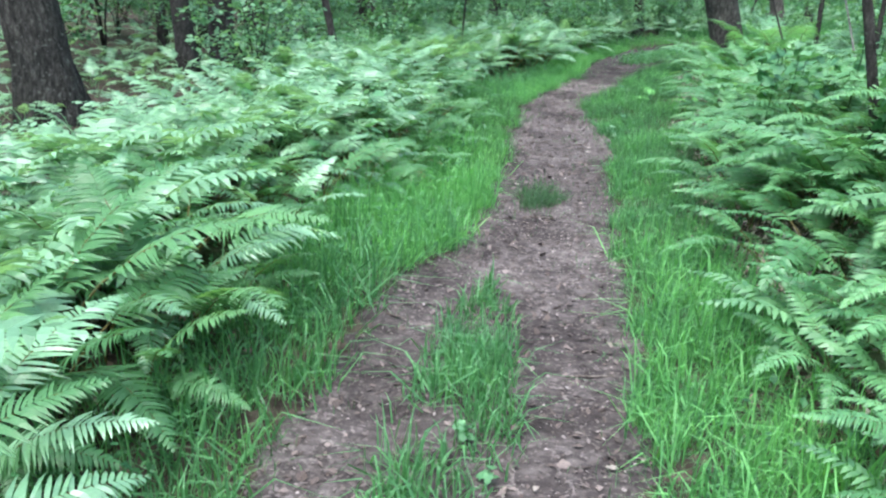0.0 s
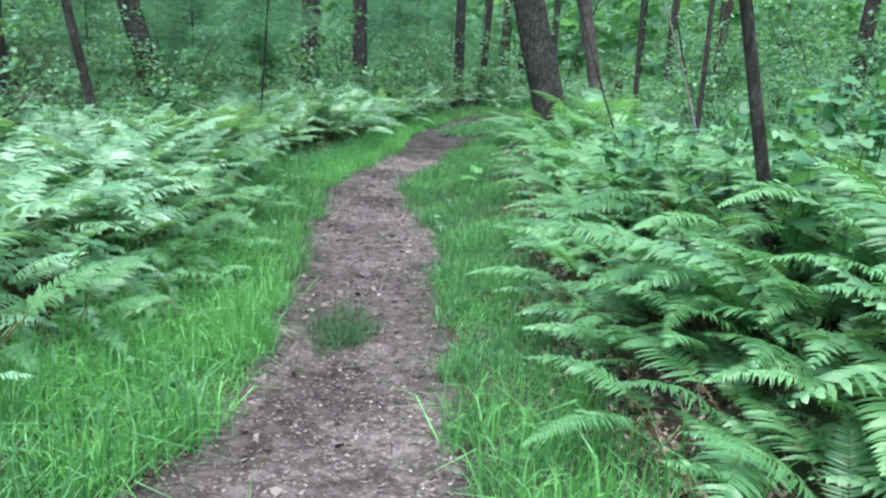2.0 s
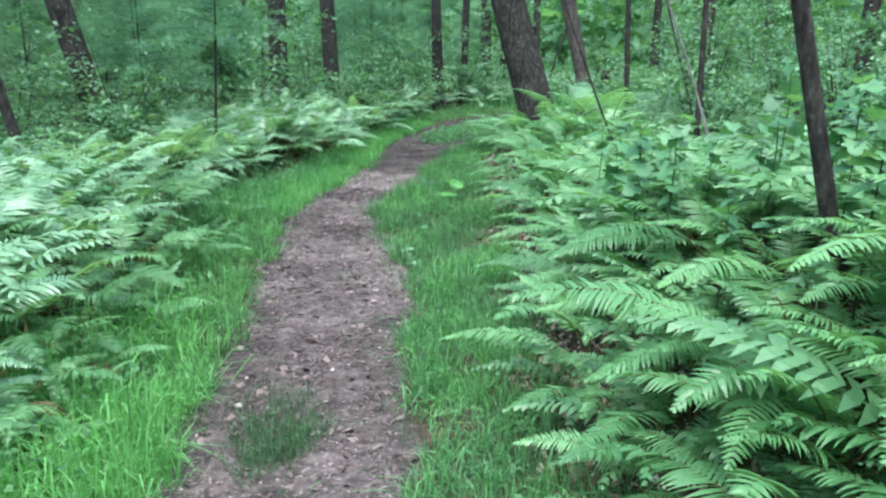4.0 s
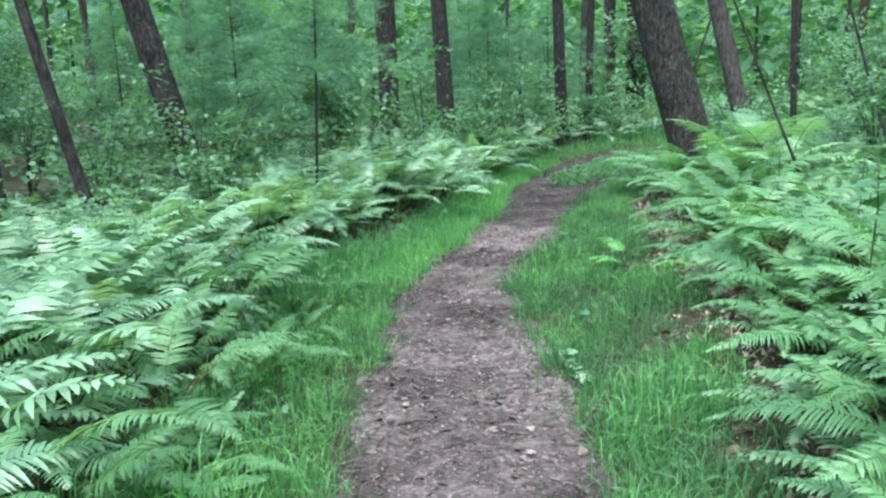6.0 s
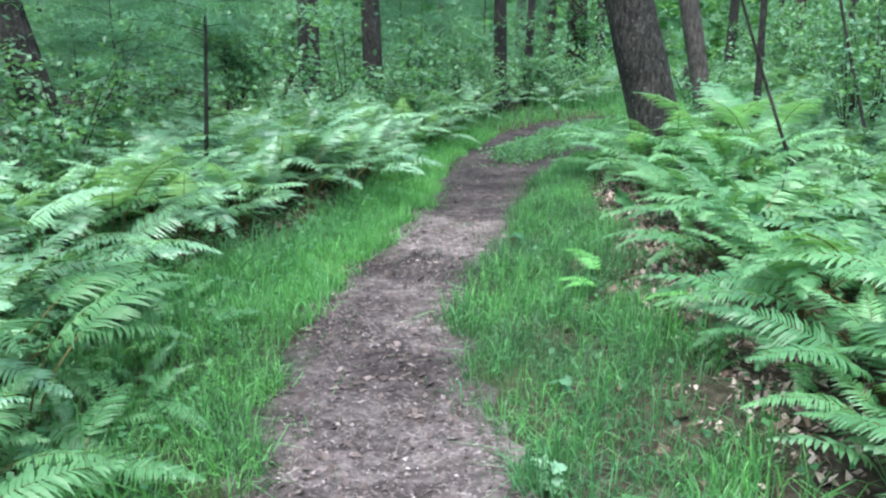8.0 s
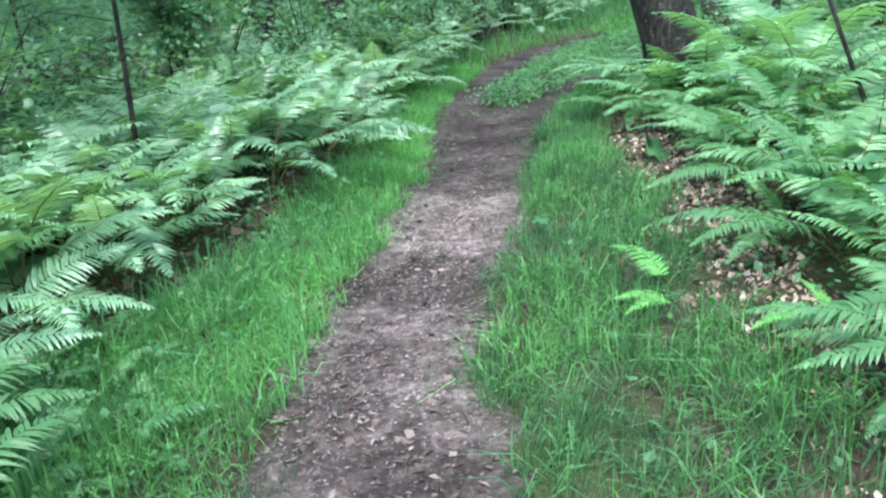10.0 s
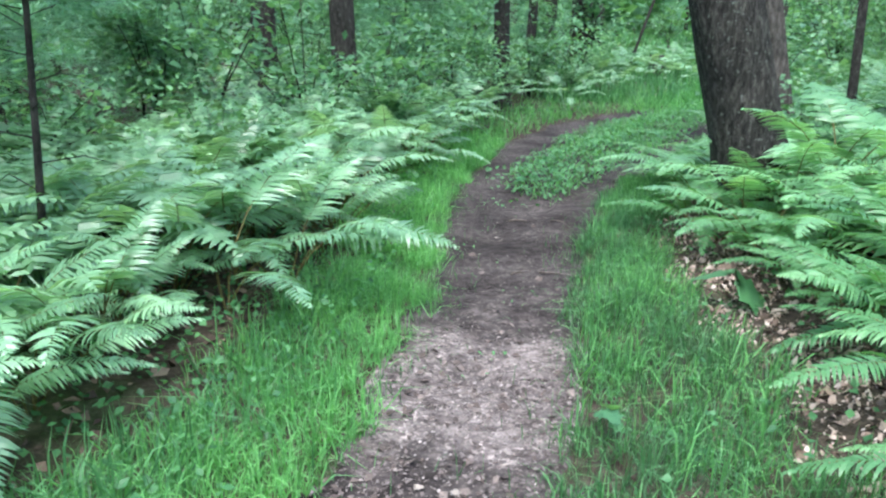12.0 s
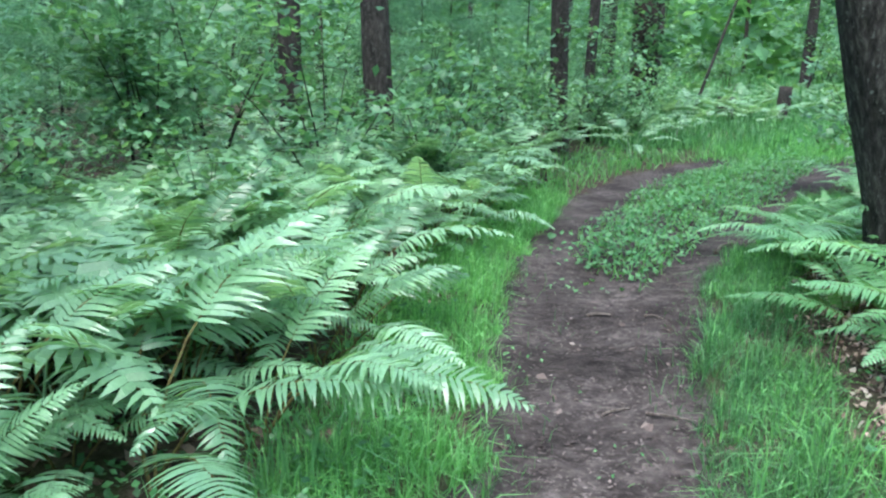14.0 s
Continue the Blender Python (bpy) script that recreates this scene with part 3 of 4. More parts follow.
def far_woods():
    """The distant wood all round: a belt of leaf masses too far to tell apart."""
    gen = np.random.default_rng(77)
    n = 3000
    a, d = gen.uniform(0, 2 * np.pi, n), gen.uniform(38, 58, n)
    c = np.stack([np.cos(a) * d, 12 + np.sin(a) * d, 0.2 + 11 * gen.uniform(0, 1, n) ** 1.4], -1)
    h = Heap()
    h.add(*leaf_cloud(60000, c, np.array((1.3, 1.3, 0.9)), 0.9, gen))
    tagged(new("far_woods", h.mesh("far_woods", [HAZY_LEAVES])), "distant hazy green wood closing the view", "woods", kind="stuff")


far_woods()


def backdrop():
    """The wood's far green mass, beyond all trees, closed all round."""
    k = Nodes("hazy_far_green")
    # The haze of distance is painted into this green as well.
    col = k.ramp(k.noise(0.5, 6, 0.7), [(0.34, (0.05, 0.12, 0.065)), (0.5, (0.11, 0.26, 0.14)), (0.66, (0.2, 0.4, 0.23))])
    mat = k.surface(col, 0.9, 0.1, k.bump(k.noise(1.2, 5), 0.8, 0.6))
    a = np.linspace(0, 2 * np.pi, 97)[:-1]
    zs = np.linspace(-1, 15, 9)
    rad = 63 + 1.5 * np.sin(a * 9)
    v = np.concatenate([np.stack([np.cos(a) * rad, 12 + np.sin(a) * rad, np.full(96, z) + (0.9 * np.sin(a * 23) + 0.7 * np.sin(a * 41)) * (z > 14)], -1) for z in zs])
    i, j = np.meshgrid(np.arange(8), np.arange(96), indexing="ij")
    q, w = (i * 96 + j).ravel(), (i * 96 + (j + 1) % 96).ravel()
    tagged(new("backdrop", mesh_of("backdrop", v, np.stack([q, q + 96, w + 96, w], -1), [mat], True)), "hazy green edge of the distant wood", "backdrop", kind="structure")


backdrop()

# ---- ferns ----


def frond(seed, long, half, pairs, lobes, stipe, start, end, droop=0.38, comb=0.5, fold=0.16, tooth=0.9):
    """One fern frond that grows from the origin towards +x: a stalk, then pinnae in pairs with toothed edges. start, end: its slope in degrees from upright."""
    gen = np.random.default_rng(seed)
    m = 40
    s = np.linspace(0, 1, m)
    th = np.radians(start + (end - start) * s ** 0.85)
    total = stipe + long
    step = total / (m - 1)
    px = np.concatenate([[0], np.cumsum(np.sin(th[:-1]) * step)])
    pz = np.concatenate([[0], np.cumsum(np.cos(th[:-1]) * step)])
    sway = 0.04 * total * np.sin(s * 3 + gen.uniform(0, 6)) * s
    line = np.stack([px, sway, pz], -1)
    h = Heap()
    i = np.linspace(0, m - 1, 8 if lobes > 2 else 4).astype(int)
    h.add(*tube(line[i], 0.0042 * (1.15 - s[i]) * (total / 0.8), 4 if lobes > 2 else 3), slot=1)
    first = stipe / total
    for k in range(pairs):
        u = (k + 0.5) / pairs
        t = first + (1 - first) * u
        p = np.array([np.interp(t, s, line[:, c]) for c in range(3)])
        a = np.interp(t, s, th)
        along = np.array((np.sin(a), 0, np.cos(a)))
        up = np.array((-np.cos(a), 0, np.sin(a)))
        w = half * min(1, ((u + 0.08) / 0.3) ** 0.7) * (1 - u) ** 0.8 * 1.35 + 0.006
        gap = long / pairs
        for sd in (-1, 1):
            lean = np.radians(14 + 22 * u + gen.normal(0, 4))
            way = sd * np.cos(lean) * np.array((0, 1.0, 0)) + np.sin(lean) * along
            lift = fold + gen.normal(0, 0.05)
            ww = w * gen.uniform(0.88, 1.08)
            v = np.linspace(0, 1, lobes + 1)
            c = p + way * (ww * v)[:, None] + up * (ww * (lift * v - (droop + gen.normal(0, 0.06)) * v * v))[:, None]
            n = lobes
            girth = gap * comb * np.minimum(1, 0.7 + 1.6 * v) * (1 - v ** 2.4)
            if n > 3:
                girth[1::2] *= tooth
            girth = np.minimum(girth, ww * 0.5)[:-1, None]
            fold_down = up * girth * gen.normal(0.0, 0.25)
            verts = np.concatenate([c, c[:-1] + along * girth - fold_down, c[:-1] - along * girth + fold_down])
            ids, b0, b1 = np.arange(n - 1), n + 1, 2 * n + 1
            f = np.concatenate([np.stack([b1 + ids, b1 + ids + 1, b0 + ids + 1], -1), np.stack([b1 + ids, b0 + ids + 1, b0 + ids], -1), [(b1 + n - 1, n, b0 + n - 1)]])
            h.add(verts, f if sd > 0 else f[:, ::-1])
    return h


def frond_pool(seed, mats, specs, lobes, tooth=0.85):
    return [frond(seed + n, *p[:3], lobes, *p[3:], tooth=tooth).mesh("frond", mats) for n, p in enumerate(specs)]


# length, half width, pairs of pinnae, stalk, slope at the foot and at the tip
BROAD = [(0.56, 0.145, 29, 0.42, 8, 108), (0.62, 0.16, 31, 0.44, 12, 118), (0.52, 0.135, 28, 0.36, 18, 112), (0.6, 0.165, 31, 0.48, 6, 98), (0.5, 0.125, 27, 0.32, 25, 125), (0.55, 0.145, 29, 0.4, 4, 82)]
FINE = [(0.48, 0.1, 33, 0.2, 22, 112), (0.54, 0.11, 36, 0.24, 28, 120), (0.44, 0.09, 31, 0.18, 15, 98), (0.52, 0.115, 35, 0.26, 35, 118), (0.4, 0.085, 29, 0.16, 10, 80), (0.55, 0.12, 36, 0.28, 20, 108)]
BROAD_NEAR, FINE_NEAR = frond_pool(300, [FERN_LEFT, STALK], BROAD, 4), frond_pool(320, [FERN_RIGHT, STALK], FINE, 4)
BROAD_MID, FINE_MID = frond_pool(360, [FERN_LEFT, STALK], BROAD, 3), frond_pool(370, [FERN_RIGHT, STALK], FINE, 3)
SHADE_NEAR = frond_pool(380, [FERN_SHADE, STALK], BROAD, 4)
OPEN_NEAR = frond_pool(330, [FERN_OPEN, STALK], BROAD, 4)
YOUNG_NEAR = frond_pool(340, [FERN_YOUNG, STALK], FINE[:3], 3)
DEAD_NEAR = frond_pool(350, [FERN_DEAD, STALK], [(0.5, 0.12, 16, 0.3, 30, 140), (0.45, 0.1, 15, 0.3, 20, 150)], 3)
BROAD_FAR = [frond(400 + n, *p[:3], 2, *p[3:]).arrays() for n, p in enumerate([(q[0], q[1], 14, *q[3:]) for q in BROAD])]
FINE_FAR = [frond(420 + n, *p[:3], 2, *p[3:]).arrays() for n, p in enumerate([(q[0], q[1], 14, *q[3:]) for q in FINE])]


def fern(x, y, pool, count, size, gen, toward=None, spread=6.28, label="", group="ferns"):
    """A fern: fronds that spring from one crown in the ground."""
    ob = tagged(new("fern"), label, "fern", group)
    ob.location = (x, y, float(height(x, y)) - 0.01)
    a0 = gen.uniform(0, 6.28) if toward is None else toward
    for n in range(count):
        a = a0 + spread * ((n + 0.5) / count - 0.5) + gen.normal(0, 0.2)
        k = size * gen.uniform(0.8, 1.15)
        c = part("frond", pool[int(gen.integers(0, len(pool)))], ob)
        c.matrix_local = Matrix.LocRotScale((0.02 * np.cos(a), 0.02 * np.sin(a), 0), Euler((gen.normal(0, 0.12), gen.normal(0, 0.1), a)), (k, k, k * gen.uniform(0.9, 1.08)))
    return ob


def left_ferns(x, y):
    off = np.interp(y, [0, 2.6, 3.3, 4, 5.0, 5.8, 6.6, 8.1, 8.5, 9.2, 10.2, 11, 11.6, 14, 18], [0.5, 0.55, 0.8, 1.0, 0.75, 0.62, 0.55, 0.65, 1.1, 1.2, 1.2, 0.98, 0.72, 0.6, 0.5])
    return x < edge_left(y) - off - 0.12 * wobble(0, y, 2.0)


def right_ferns(x, y):
    off = np.interp(y, [0, 3, 6, 8, 9, 11.3, 12.4, 14, 17], [0.65, 0.72, 0.8, 1.15, 1.5, 1.3, 0.95, 0.55, 0.4])
    return x > edge_right(y) + off + 0.12 * wobble(5, y, 2.0) and (x - 2.64) ** 2 + (y - 13.62) ** 2 > 0.16


def build_ferns():
    gen = np.random.default_rng(21)
    near_left = scatter(145, (-3.1, 1.6), (0.4, 16), 0.4, 0.25, gen, lambda x, y: left_ferns(x, y) and x > edge_left(y) - 1.75)
    near_right = scatter(150, (0.9, 3.7), (0.6, 15.5), 0.5, 0.25, gen, lambda x, y: right_ferns(x, y) and x < edge_right(y) + 1.9)
    taken = near_left + near_right
    for x, y in near_left:
        back = edge_left(y) - x
        edge = back < 1.5
        size = gen.uniform(0.8, 1.12) * np.interp(y, [0, 3.6, 4.6, 8.6, 10.2, 16], [1.0, 0.95, 0.92, 0.92, 1.06, 0.95]) * np.interp(back, [0.5, 1.6], [np.interp(y, [3, 4, 7.5, 9], [0.9, 0.68, 0.7, 0.9]), 1.0])
        # more of the shade-darkened copy towards the front of the ferns
        green = gen.uniform() < np.interp(y, [0, 2.5, 4, 8.5, 9.5], [0.7, 0.65, 0.65, 0.55, 0.06]) * (1 if back < 1.2 else 0.6) or (5.2 < y < 8.6 and back < 1.05)
        fern(x, y, SHADE_NEAR if green else BROAD_NEAR if back < 1.2 else BROAD_MID, int(gen.integers(4, 7)), size, gen, gen.normal(-0.5, 0.6) if edge else None, 4.4 if edge else 6.28,
             "deep green fern, darkened for shade, with broad arching fronds" if green else "blue-green fern with broad arching fronds", "ferns on the shaded side")
    for x, y in near_right:
        edge = x - edge_right(y) < 1.5
        fern(x, y, FINE_NEAR if x - edge_right(y) < 1.2 else FINE_MID, int(gen.integers(5, 8)), gen.uniform(0.8, 1.15) * (0.92 if edge else 1.12) * np.interp(y, [2, 3, 7, 9], [0.9, 1.0, 1.0, 1.05]), gen, gen.normal(3.5, 0.7) if edge else None, 4.6 if edge else 6.28,
             "fresh green fern with fine lacy fronds", "ferns on the open side")
    for x, y in ((1.52, 4.2), (1.68, 4.5), (1.85, 4.3), (1.6, 4.75), (2.1, 4.55), (1.75, 4.0)):
        fern(x, y, FINE_NEAR, 7, gen.uniform(1.08, 1.22), gen, 3.6, 5.2, "tall fresh green fern before a slim tree", "ferns on the open side")
        taken.append((x, y))
    for x, y in scatter(30, (-2.4, -0.7), (4.8, 9.6), 0.45, 0.22, gen, lambda x, y: not left_ferns(x + 0.1, y)):
        fern(x, y, FINE_NEAR, int(gen.integers(3, 6)), gen.uniform(0.38, 0.62), gen, None, 6.28, "small green fern in the undergrowth before taller ferns", "low ferns in the undergrowth")
    for x, y, s in ((2.5, 13.1, 1.1), (2.72, 12.95, 1.15), (3.0, 13.05, 1.2), (2.7, 12.6, 1.05), (3.2, 12.5, 1.2), (2.3, 12.95, 0.85), (2.35, 14.1, 0.85), (2.8, 14.35, 1.05), (3.3, 13.6, 1.25), (2.9, 12.2, 1.0), (3.4, 14.6, 1.1), (2.75, 13.2, 1.1), (2.25, 13.5, 0.8), (3.5, 12.9, 1.25), (2.25, 12.55, 0.85), (2.5, 12.25, 0.9)):
        fern(x, y, OPEN_NEAR, 7, s, gen, 3.8, 5.6, "tall fresh green fern with broad fronds by the oak", "ferns on the open side")
        taken.append((x, y))
    for x, y, s in ((1.12, 9.5, 0.6), (1.55, 9.1, 0.5)):
        fern(x, y, YOUNG_NEAR, 3, s, gen, 2.6, 2.2, "small yellow-green fern in the grass", "young ferns")
    for x, y in ((-1.35, 5.4), (-1.25, 5.7), (-1.6, 6.0)):
        fern(x, y, DEAD_NEAR, 3, 0.7, gen, None, 6.28, "withered brown fern among green ones", "withered ferns")
    def fill(h, count, xr, yr, keep, pool, apart, size, up):
        for x, y in scatter(count, xr, yr, 0.3, apart, gen, keep):
            if min((x - a) ** 2 + (y - b) ** 2 for a, b in taken) < 0.02:
                continue
            a0 = gen.uniform(0, 6.28)
            for n in range(up):
                v, f, s = pool[int(gen.integers(0, len(pool)))]
                k = size * gen.uniform(0.75, 1.2)
                h.add(v @ turn_z(a0 + n * 6.28 / up + gen.normal(0, 0.3)).T * k + (x, y, float(height(x, y)) - 0.01), f)

    shaded, fresh = Heap(), Heap()
    fill(shaded, 430, (-4.2, 1.4), (-0.5, 18), lambda x, y: left_ferns(x + (0.6 if y < 13 else 0.3), y) and x > edge_left(y) - np.interp(y, [3, 6, 12], [2.3, 2.4, 3.0]), BROAD_FAR, 0.19, 0.95, 5)
    fill(shaded, 110, (-6.0, -2.6), (2.0, 16), lambda x, y: x < edge_left(y) - 2.4, BROAD_FAR, 0.34, 0.55, 4)
    fill(fresh, 600, (0.9, 7.0), (-0.5, 19), lambda x, y: right_ferns(x - (0.3 if y < 8 else 0.6 if y < 13 else 0.3), y), FINE_FAR, 0.18, 1.15, 5)
    fill(fresh, 170, (0.9, 2.7), (0.8, 7.5), lambda x, y: right_ferns(x + 0.1, y), FINE_FAR, 0.14, 0.7, 5)
    fill(fresh, 220, (4.0, 14.0), (17, 32), lambda x, y: x > edge_right(y) + 0.7 or y > 25.2, BROAD_FAR, 0.4, 1.0, 5)
    fill(shaded, 140, (-3.0, 6.5), (18, 28), lambda x, y: x < edge_left(y) - 0.8, BROAD_FAR, 0.35, 0.85, 5)
    fill(fresh, 90, (6.0, 10.0), (-2, 18), None, FINE_FAR, 0.5, 1.5, 5)
    fill(shaded, 40, (-6.0, -1.6), (-4, -0.4), None, BROAD_FAR, 0.45, 1.0, 5)
    fill(fresh, 40, (1.2, 6.0), (-4, -0.4), None, FINE_FAR, 0.45, 1.3, 5)
    fill(shaded, 70, (-9, -5.5), (0, 14), None, BROAD_FAR, 0.45, 0.6, 5)
    tagged(new("fern_bed", shaded.mesh("fern_bed", [FERN_BED])), "dense bed of blue-green ferns under the trees", "ferns", kind="stuff")
    tagged(new("fern_bed", fresh.mesh("fern_bed", [FERN_FAR])), "dense bed of fresh green ferns on the open side", "ferns", kind="stuff")


build_ferns()

# ---- grass ----


def blades(x, y, tall, wide, gen, lean=0.5):
    """Curved grass blades, three triangles each, rooted at x, y."""
    n = len(x)
    a, face = gen.uniform(0, 2 * np.pi, n), gen.uniform(0, 2 * np.pi, n)
    out = tall * np.abs(gen.normal(0.25, lean, n)).clip(0, 1.5)
    z0 = np.maximum(height(x, y), np.where((x > edge_left(y)) & (x < edge_right(y)), trail_height(x, y), -9)) - 0.01
    root = np.stack([x, y, z0], -1)
    d = np.stack([np.cos(a), np.sin(a), 0 * a], -1)
    sd = np.stack([np.cos(face), np.sin(face), 0 * a], -1) * (wide * 0.5)[:, None]
    up = np.array((0, 0, 1.0))
    bow = np.minimum(1, out / tall)
    mid = root + d * (0.36 * out)[:, None] + up * (tall * (0.64 - 0.12 * bow))[:, None]
    tip = root + d * out[:, None] + up * (tall * (1 - 0.55 * bow))[:, None]
    v = np.stack([root - sd, root + sd, mid + sd * 0.8, mid - sd * 0.8, tip], 1).reshape(-1, 3)
    b = (np.arange(n) * 5)[:, None]
    f = np.concatenate([b + np.array([[0, 1, 2]]), b + np.array([[0, 2, 3]]), b + np.array([[3, 2, 4]])])
    return v, f


def places(zone, yr, n, gen):
    """Random places: in a strip along the trail's left or right rim, on the trail, or in a stretch of x."""
    y = gen.uniform(*yr, n)
    if zone == "left":
        return edge_left(y) - gen.uniform(-0.1, 1.3, n), y
    if zone == "right":
        return edge_right(y) + gen.uniform(-0.1, 1.4, n), y
    if zone == "trail":
        return edge_left(y) + (edge_right(y) - edge_left(y)) * gen.uniform(0, 1, n), y
    return gen.uniform(*zone, n), y


def sward(name, label, mat, count, zone, yr, weight, tall, wide, gen, lean=0.5):
    x, y = places(zone, yr, count, gen)
    k = gen.uniform(0, 1, count) < weight(x, y)
    x, y = x[k], y[k]
    t = gen.uniform(0.35, 1.3, len(x)) * tall * (1 + 0.4 * wobble(x, y, 2.2, 4) + 0.3 * wobble(x, y, 7.0, 2))
    h = Heap()
    h.add(*blades(x, y, t, np.full(len(x), wide) * gen.uniform(0.6, 1.3, len(x)), gen, lean))
    tagged(new(name, h.mesh(name, [mat])), label, "grass", kind="stuff")


def band(d, full, fade):
    """1 from the rim to full metres away from it, then fading to 0."""
    return np.where(d < -0.06, 0, np.clip(1 - (d - full) / fade, 0, 1)) * np.clip((d + 0.06) / 0.1, 0, 1)


def left_grass(x, y):
    d = edge_left(y) - x + 0.09 * wobble(x, y, 4.0) + 0.05 * wobble(x, y, 9.0, 3)
    full = np.interp(y, [0, 3.2, 4, 6, 8, 18], [0.5, 0.45, 0.8, 0.75, 0.45, 0.35])
    full = full + 0.45 * np.exp(-((y - 9.2) / 0.8) ** 2)
    return band(d, full, 0.35) * np.clip(0.75 + 0.7 * wobble(x, y, 4.6, 3), 0.12, 1)


def right_grass(x, y):
    d = x - edge_right(y) + 0.09 * wobble(x, y, 4.0, 2) + 0.05 * wobble(x, y, 9.0, 5)
    full = np.interp(y, [0, 3, 7, 9, 11, 12.5, 14], [0.5, 0.5, 0.45, 0.9, 0.65, 0.3, 0.3])
    return band(d, full, 0.3) * np.clip(0.75 + 0.7 * wobble(x, y, 4.6, 6), 0.12, 1)


def build_grass():
    gen = np.random.default_rng(31)
    bright_l = lambda x, y: left_grass(x, y) * np.interp(y, [3.2, 3.8, 5.6, 6.2, 7.6, 8.9, 10.4, 11.4], [0.15, 1, 1, 0.4, 0.7, 0.9, 1, 1])
    sward("verge_grass", "bright green grass along the trail's rim", GRASS_BRIGHT, 115000, "left", (1.0, 17), bright_l, 0.15, 0.006, gen, 0.9)
    sward("long_grass", "long arching green grass beside the trail", GRASS, 9000, "left", (0.6, 4.2), lambda x, y: left_grass(x, y) * 0.8, 0.27, 0.009, gen, 0.8)
    sward("long_grass", "long arching green grass beside the trail", GRASS_BRIGHT, 8000, "left", (3.6, 6.4), lambda x, y: left_grass(x, y) * 0.8, 0.25, 0.008, gen, 0.8)
    sward("long_grass", "long arching green grass beside the ferns", GRASS, 11000, "left", (7.8, 12.0), lambda x, y: np.clip(left_grass(x, y) * 1.3, 0, 0.8) * np.clip((edge_left(y) - x - 0.25) / 0.3, 0.02, 1), 0.24, 0.008, gen, 0.8)
    sward("verge_grass", "green grass along the open side of the trail", GRASS, 110000, "right", (1.0, 17), lambda x, y: right_grass(x, y) * np.interp(y, [0, 7.5, 8.5, 11.5, 12.5], [0.9, 0.9, 0.45, 0.45, 0.9]), 0.14, 0.006, gen, 0.9)
    sward("verge_grass", "bright tips of grass on the open side of the trail", GRASS_BRIGHT, 50000, "right", (1.0, 17), lambda x, y: right_grass(x, y) * np.clip(0.5 + wobble(x, y, 1.7, 3), 0, 1), 0.17, 0.006, gen, 0.9)
    sward("long_grass", "long arching green grass beside the trail", GRASS_BRIGHT, 8000, "right", (0.8, 5.0), lambda x, y: right_grass(x, y) * np.clip((4.6 - y) / 1.5, 0, 1), 0.27, 0.009, gen, 0.8)
    sward("fine_grass", "fine dark grass beside the trail", GRASS_DARK, 60000, "right", (5, 13), lambda x, y: right_grass(x, y) * (0.6 + 0.4 * wobble(x, y, 1.3, 7)) * np.interp(y, [5, 8, 8.8, 11.5], [0.3, 0.35, 1.0, 1.0]), 0.14, 0.004, gen, 0.9)
    sward("fine_grass", "fine dark grass beside the trail", GRASS_DARK, 28000, "left", (5.5, 9.2), lambda x, y: left_grass(x, y) * (0.6 + 0.4 * wobble(x, y, 1.3, 9)), 0.16, 0.004, gen, 0.9)
    sward("median_grass", "green grass between the two ruts", GRASS, 12000, (-0.75, 0.05), (0.4, 3.5), lambda x, y: np.clip(median(x, y) * 1.6, 0, 0.8) * np.clip(0.6 + 0.7 * wobble(x, y, 3, 1), 0, 1), 0.17, 0.008, gen, 0.9)
    tuft = lambda x, y: np.clip(1.3 - ((x + 0.14) / 0.2) ** 2 - ((y - 5.15) / 0.42) ** 2, 0, 1) ** 1.5 * 0.7 * np.clip(0.55 + 0.9 * wobble(x, y, 5.0, 2), 0.05, 1)
    sward("grass_tuft", "low dark grass tuft in the trail", GRASS_DARK, 11000, (-0.5, 0.2), (4.5, 5.8), tuft, 0.11, 0.004, gen, 1.0)
    small = lambda x, y: np.clip(1.2 - ((x - 0.02) / 0.13) ** 2 - ((y - 7.35) / 0.2) ** 2, 0, 0.6)
    sward("grass_tuft", "small dark grass tuft in the trail", GRASS_DARK, 700, (-0.3, 0.3), (7, 7.7), small, 0.05, 0.005, gen, 1.0)
    rim = lambda x, y: np.exp(-np.minimum(x - edge_left(y), edge_right(y) - x).clip(0) / 0.085) * ((x > edge_left(y)) & (x < edge_right(y))) * np.clip(0.45 + 0.6 * wobble(x, y, 3.3, 8), 0, 1)
    sward("fine_grass", "sparse dark grass creeping into the trail", GRASS_DARK, 40000, "trail", (1, 15), rim, 0.09, 0.004, gen, 1.1)
    sward("island_grass", "green grass on the island in the bend", GRASS_BRIGHT, 26000, (0.8, 7), (14, 22), lambda x, y: np.clip(island(x, y) * 2.5, 0, 1) * np.clip((y - 14.2) / 3, 0.45, 1), 0.12, 0.008, gen, 0.9)
    sward("verge_grass", "bright green grass on the far side of the bend", GRASS_BRIGHT, 26000, (0.5, 10), (16, 27), lambda x, y: band(edge_left(y) - x, 0.9, 1.2), 0.18, 0.011, gen, 0.8)


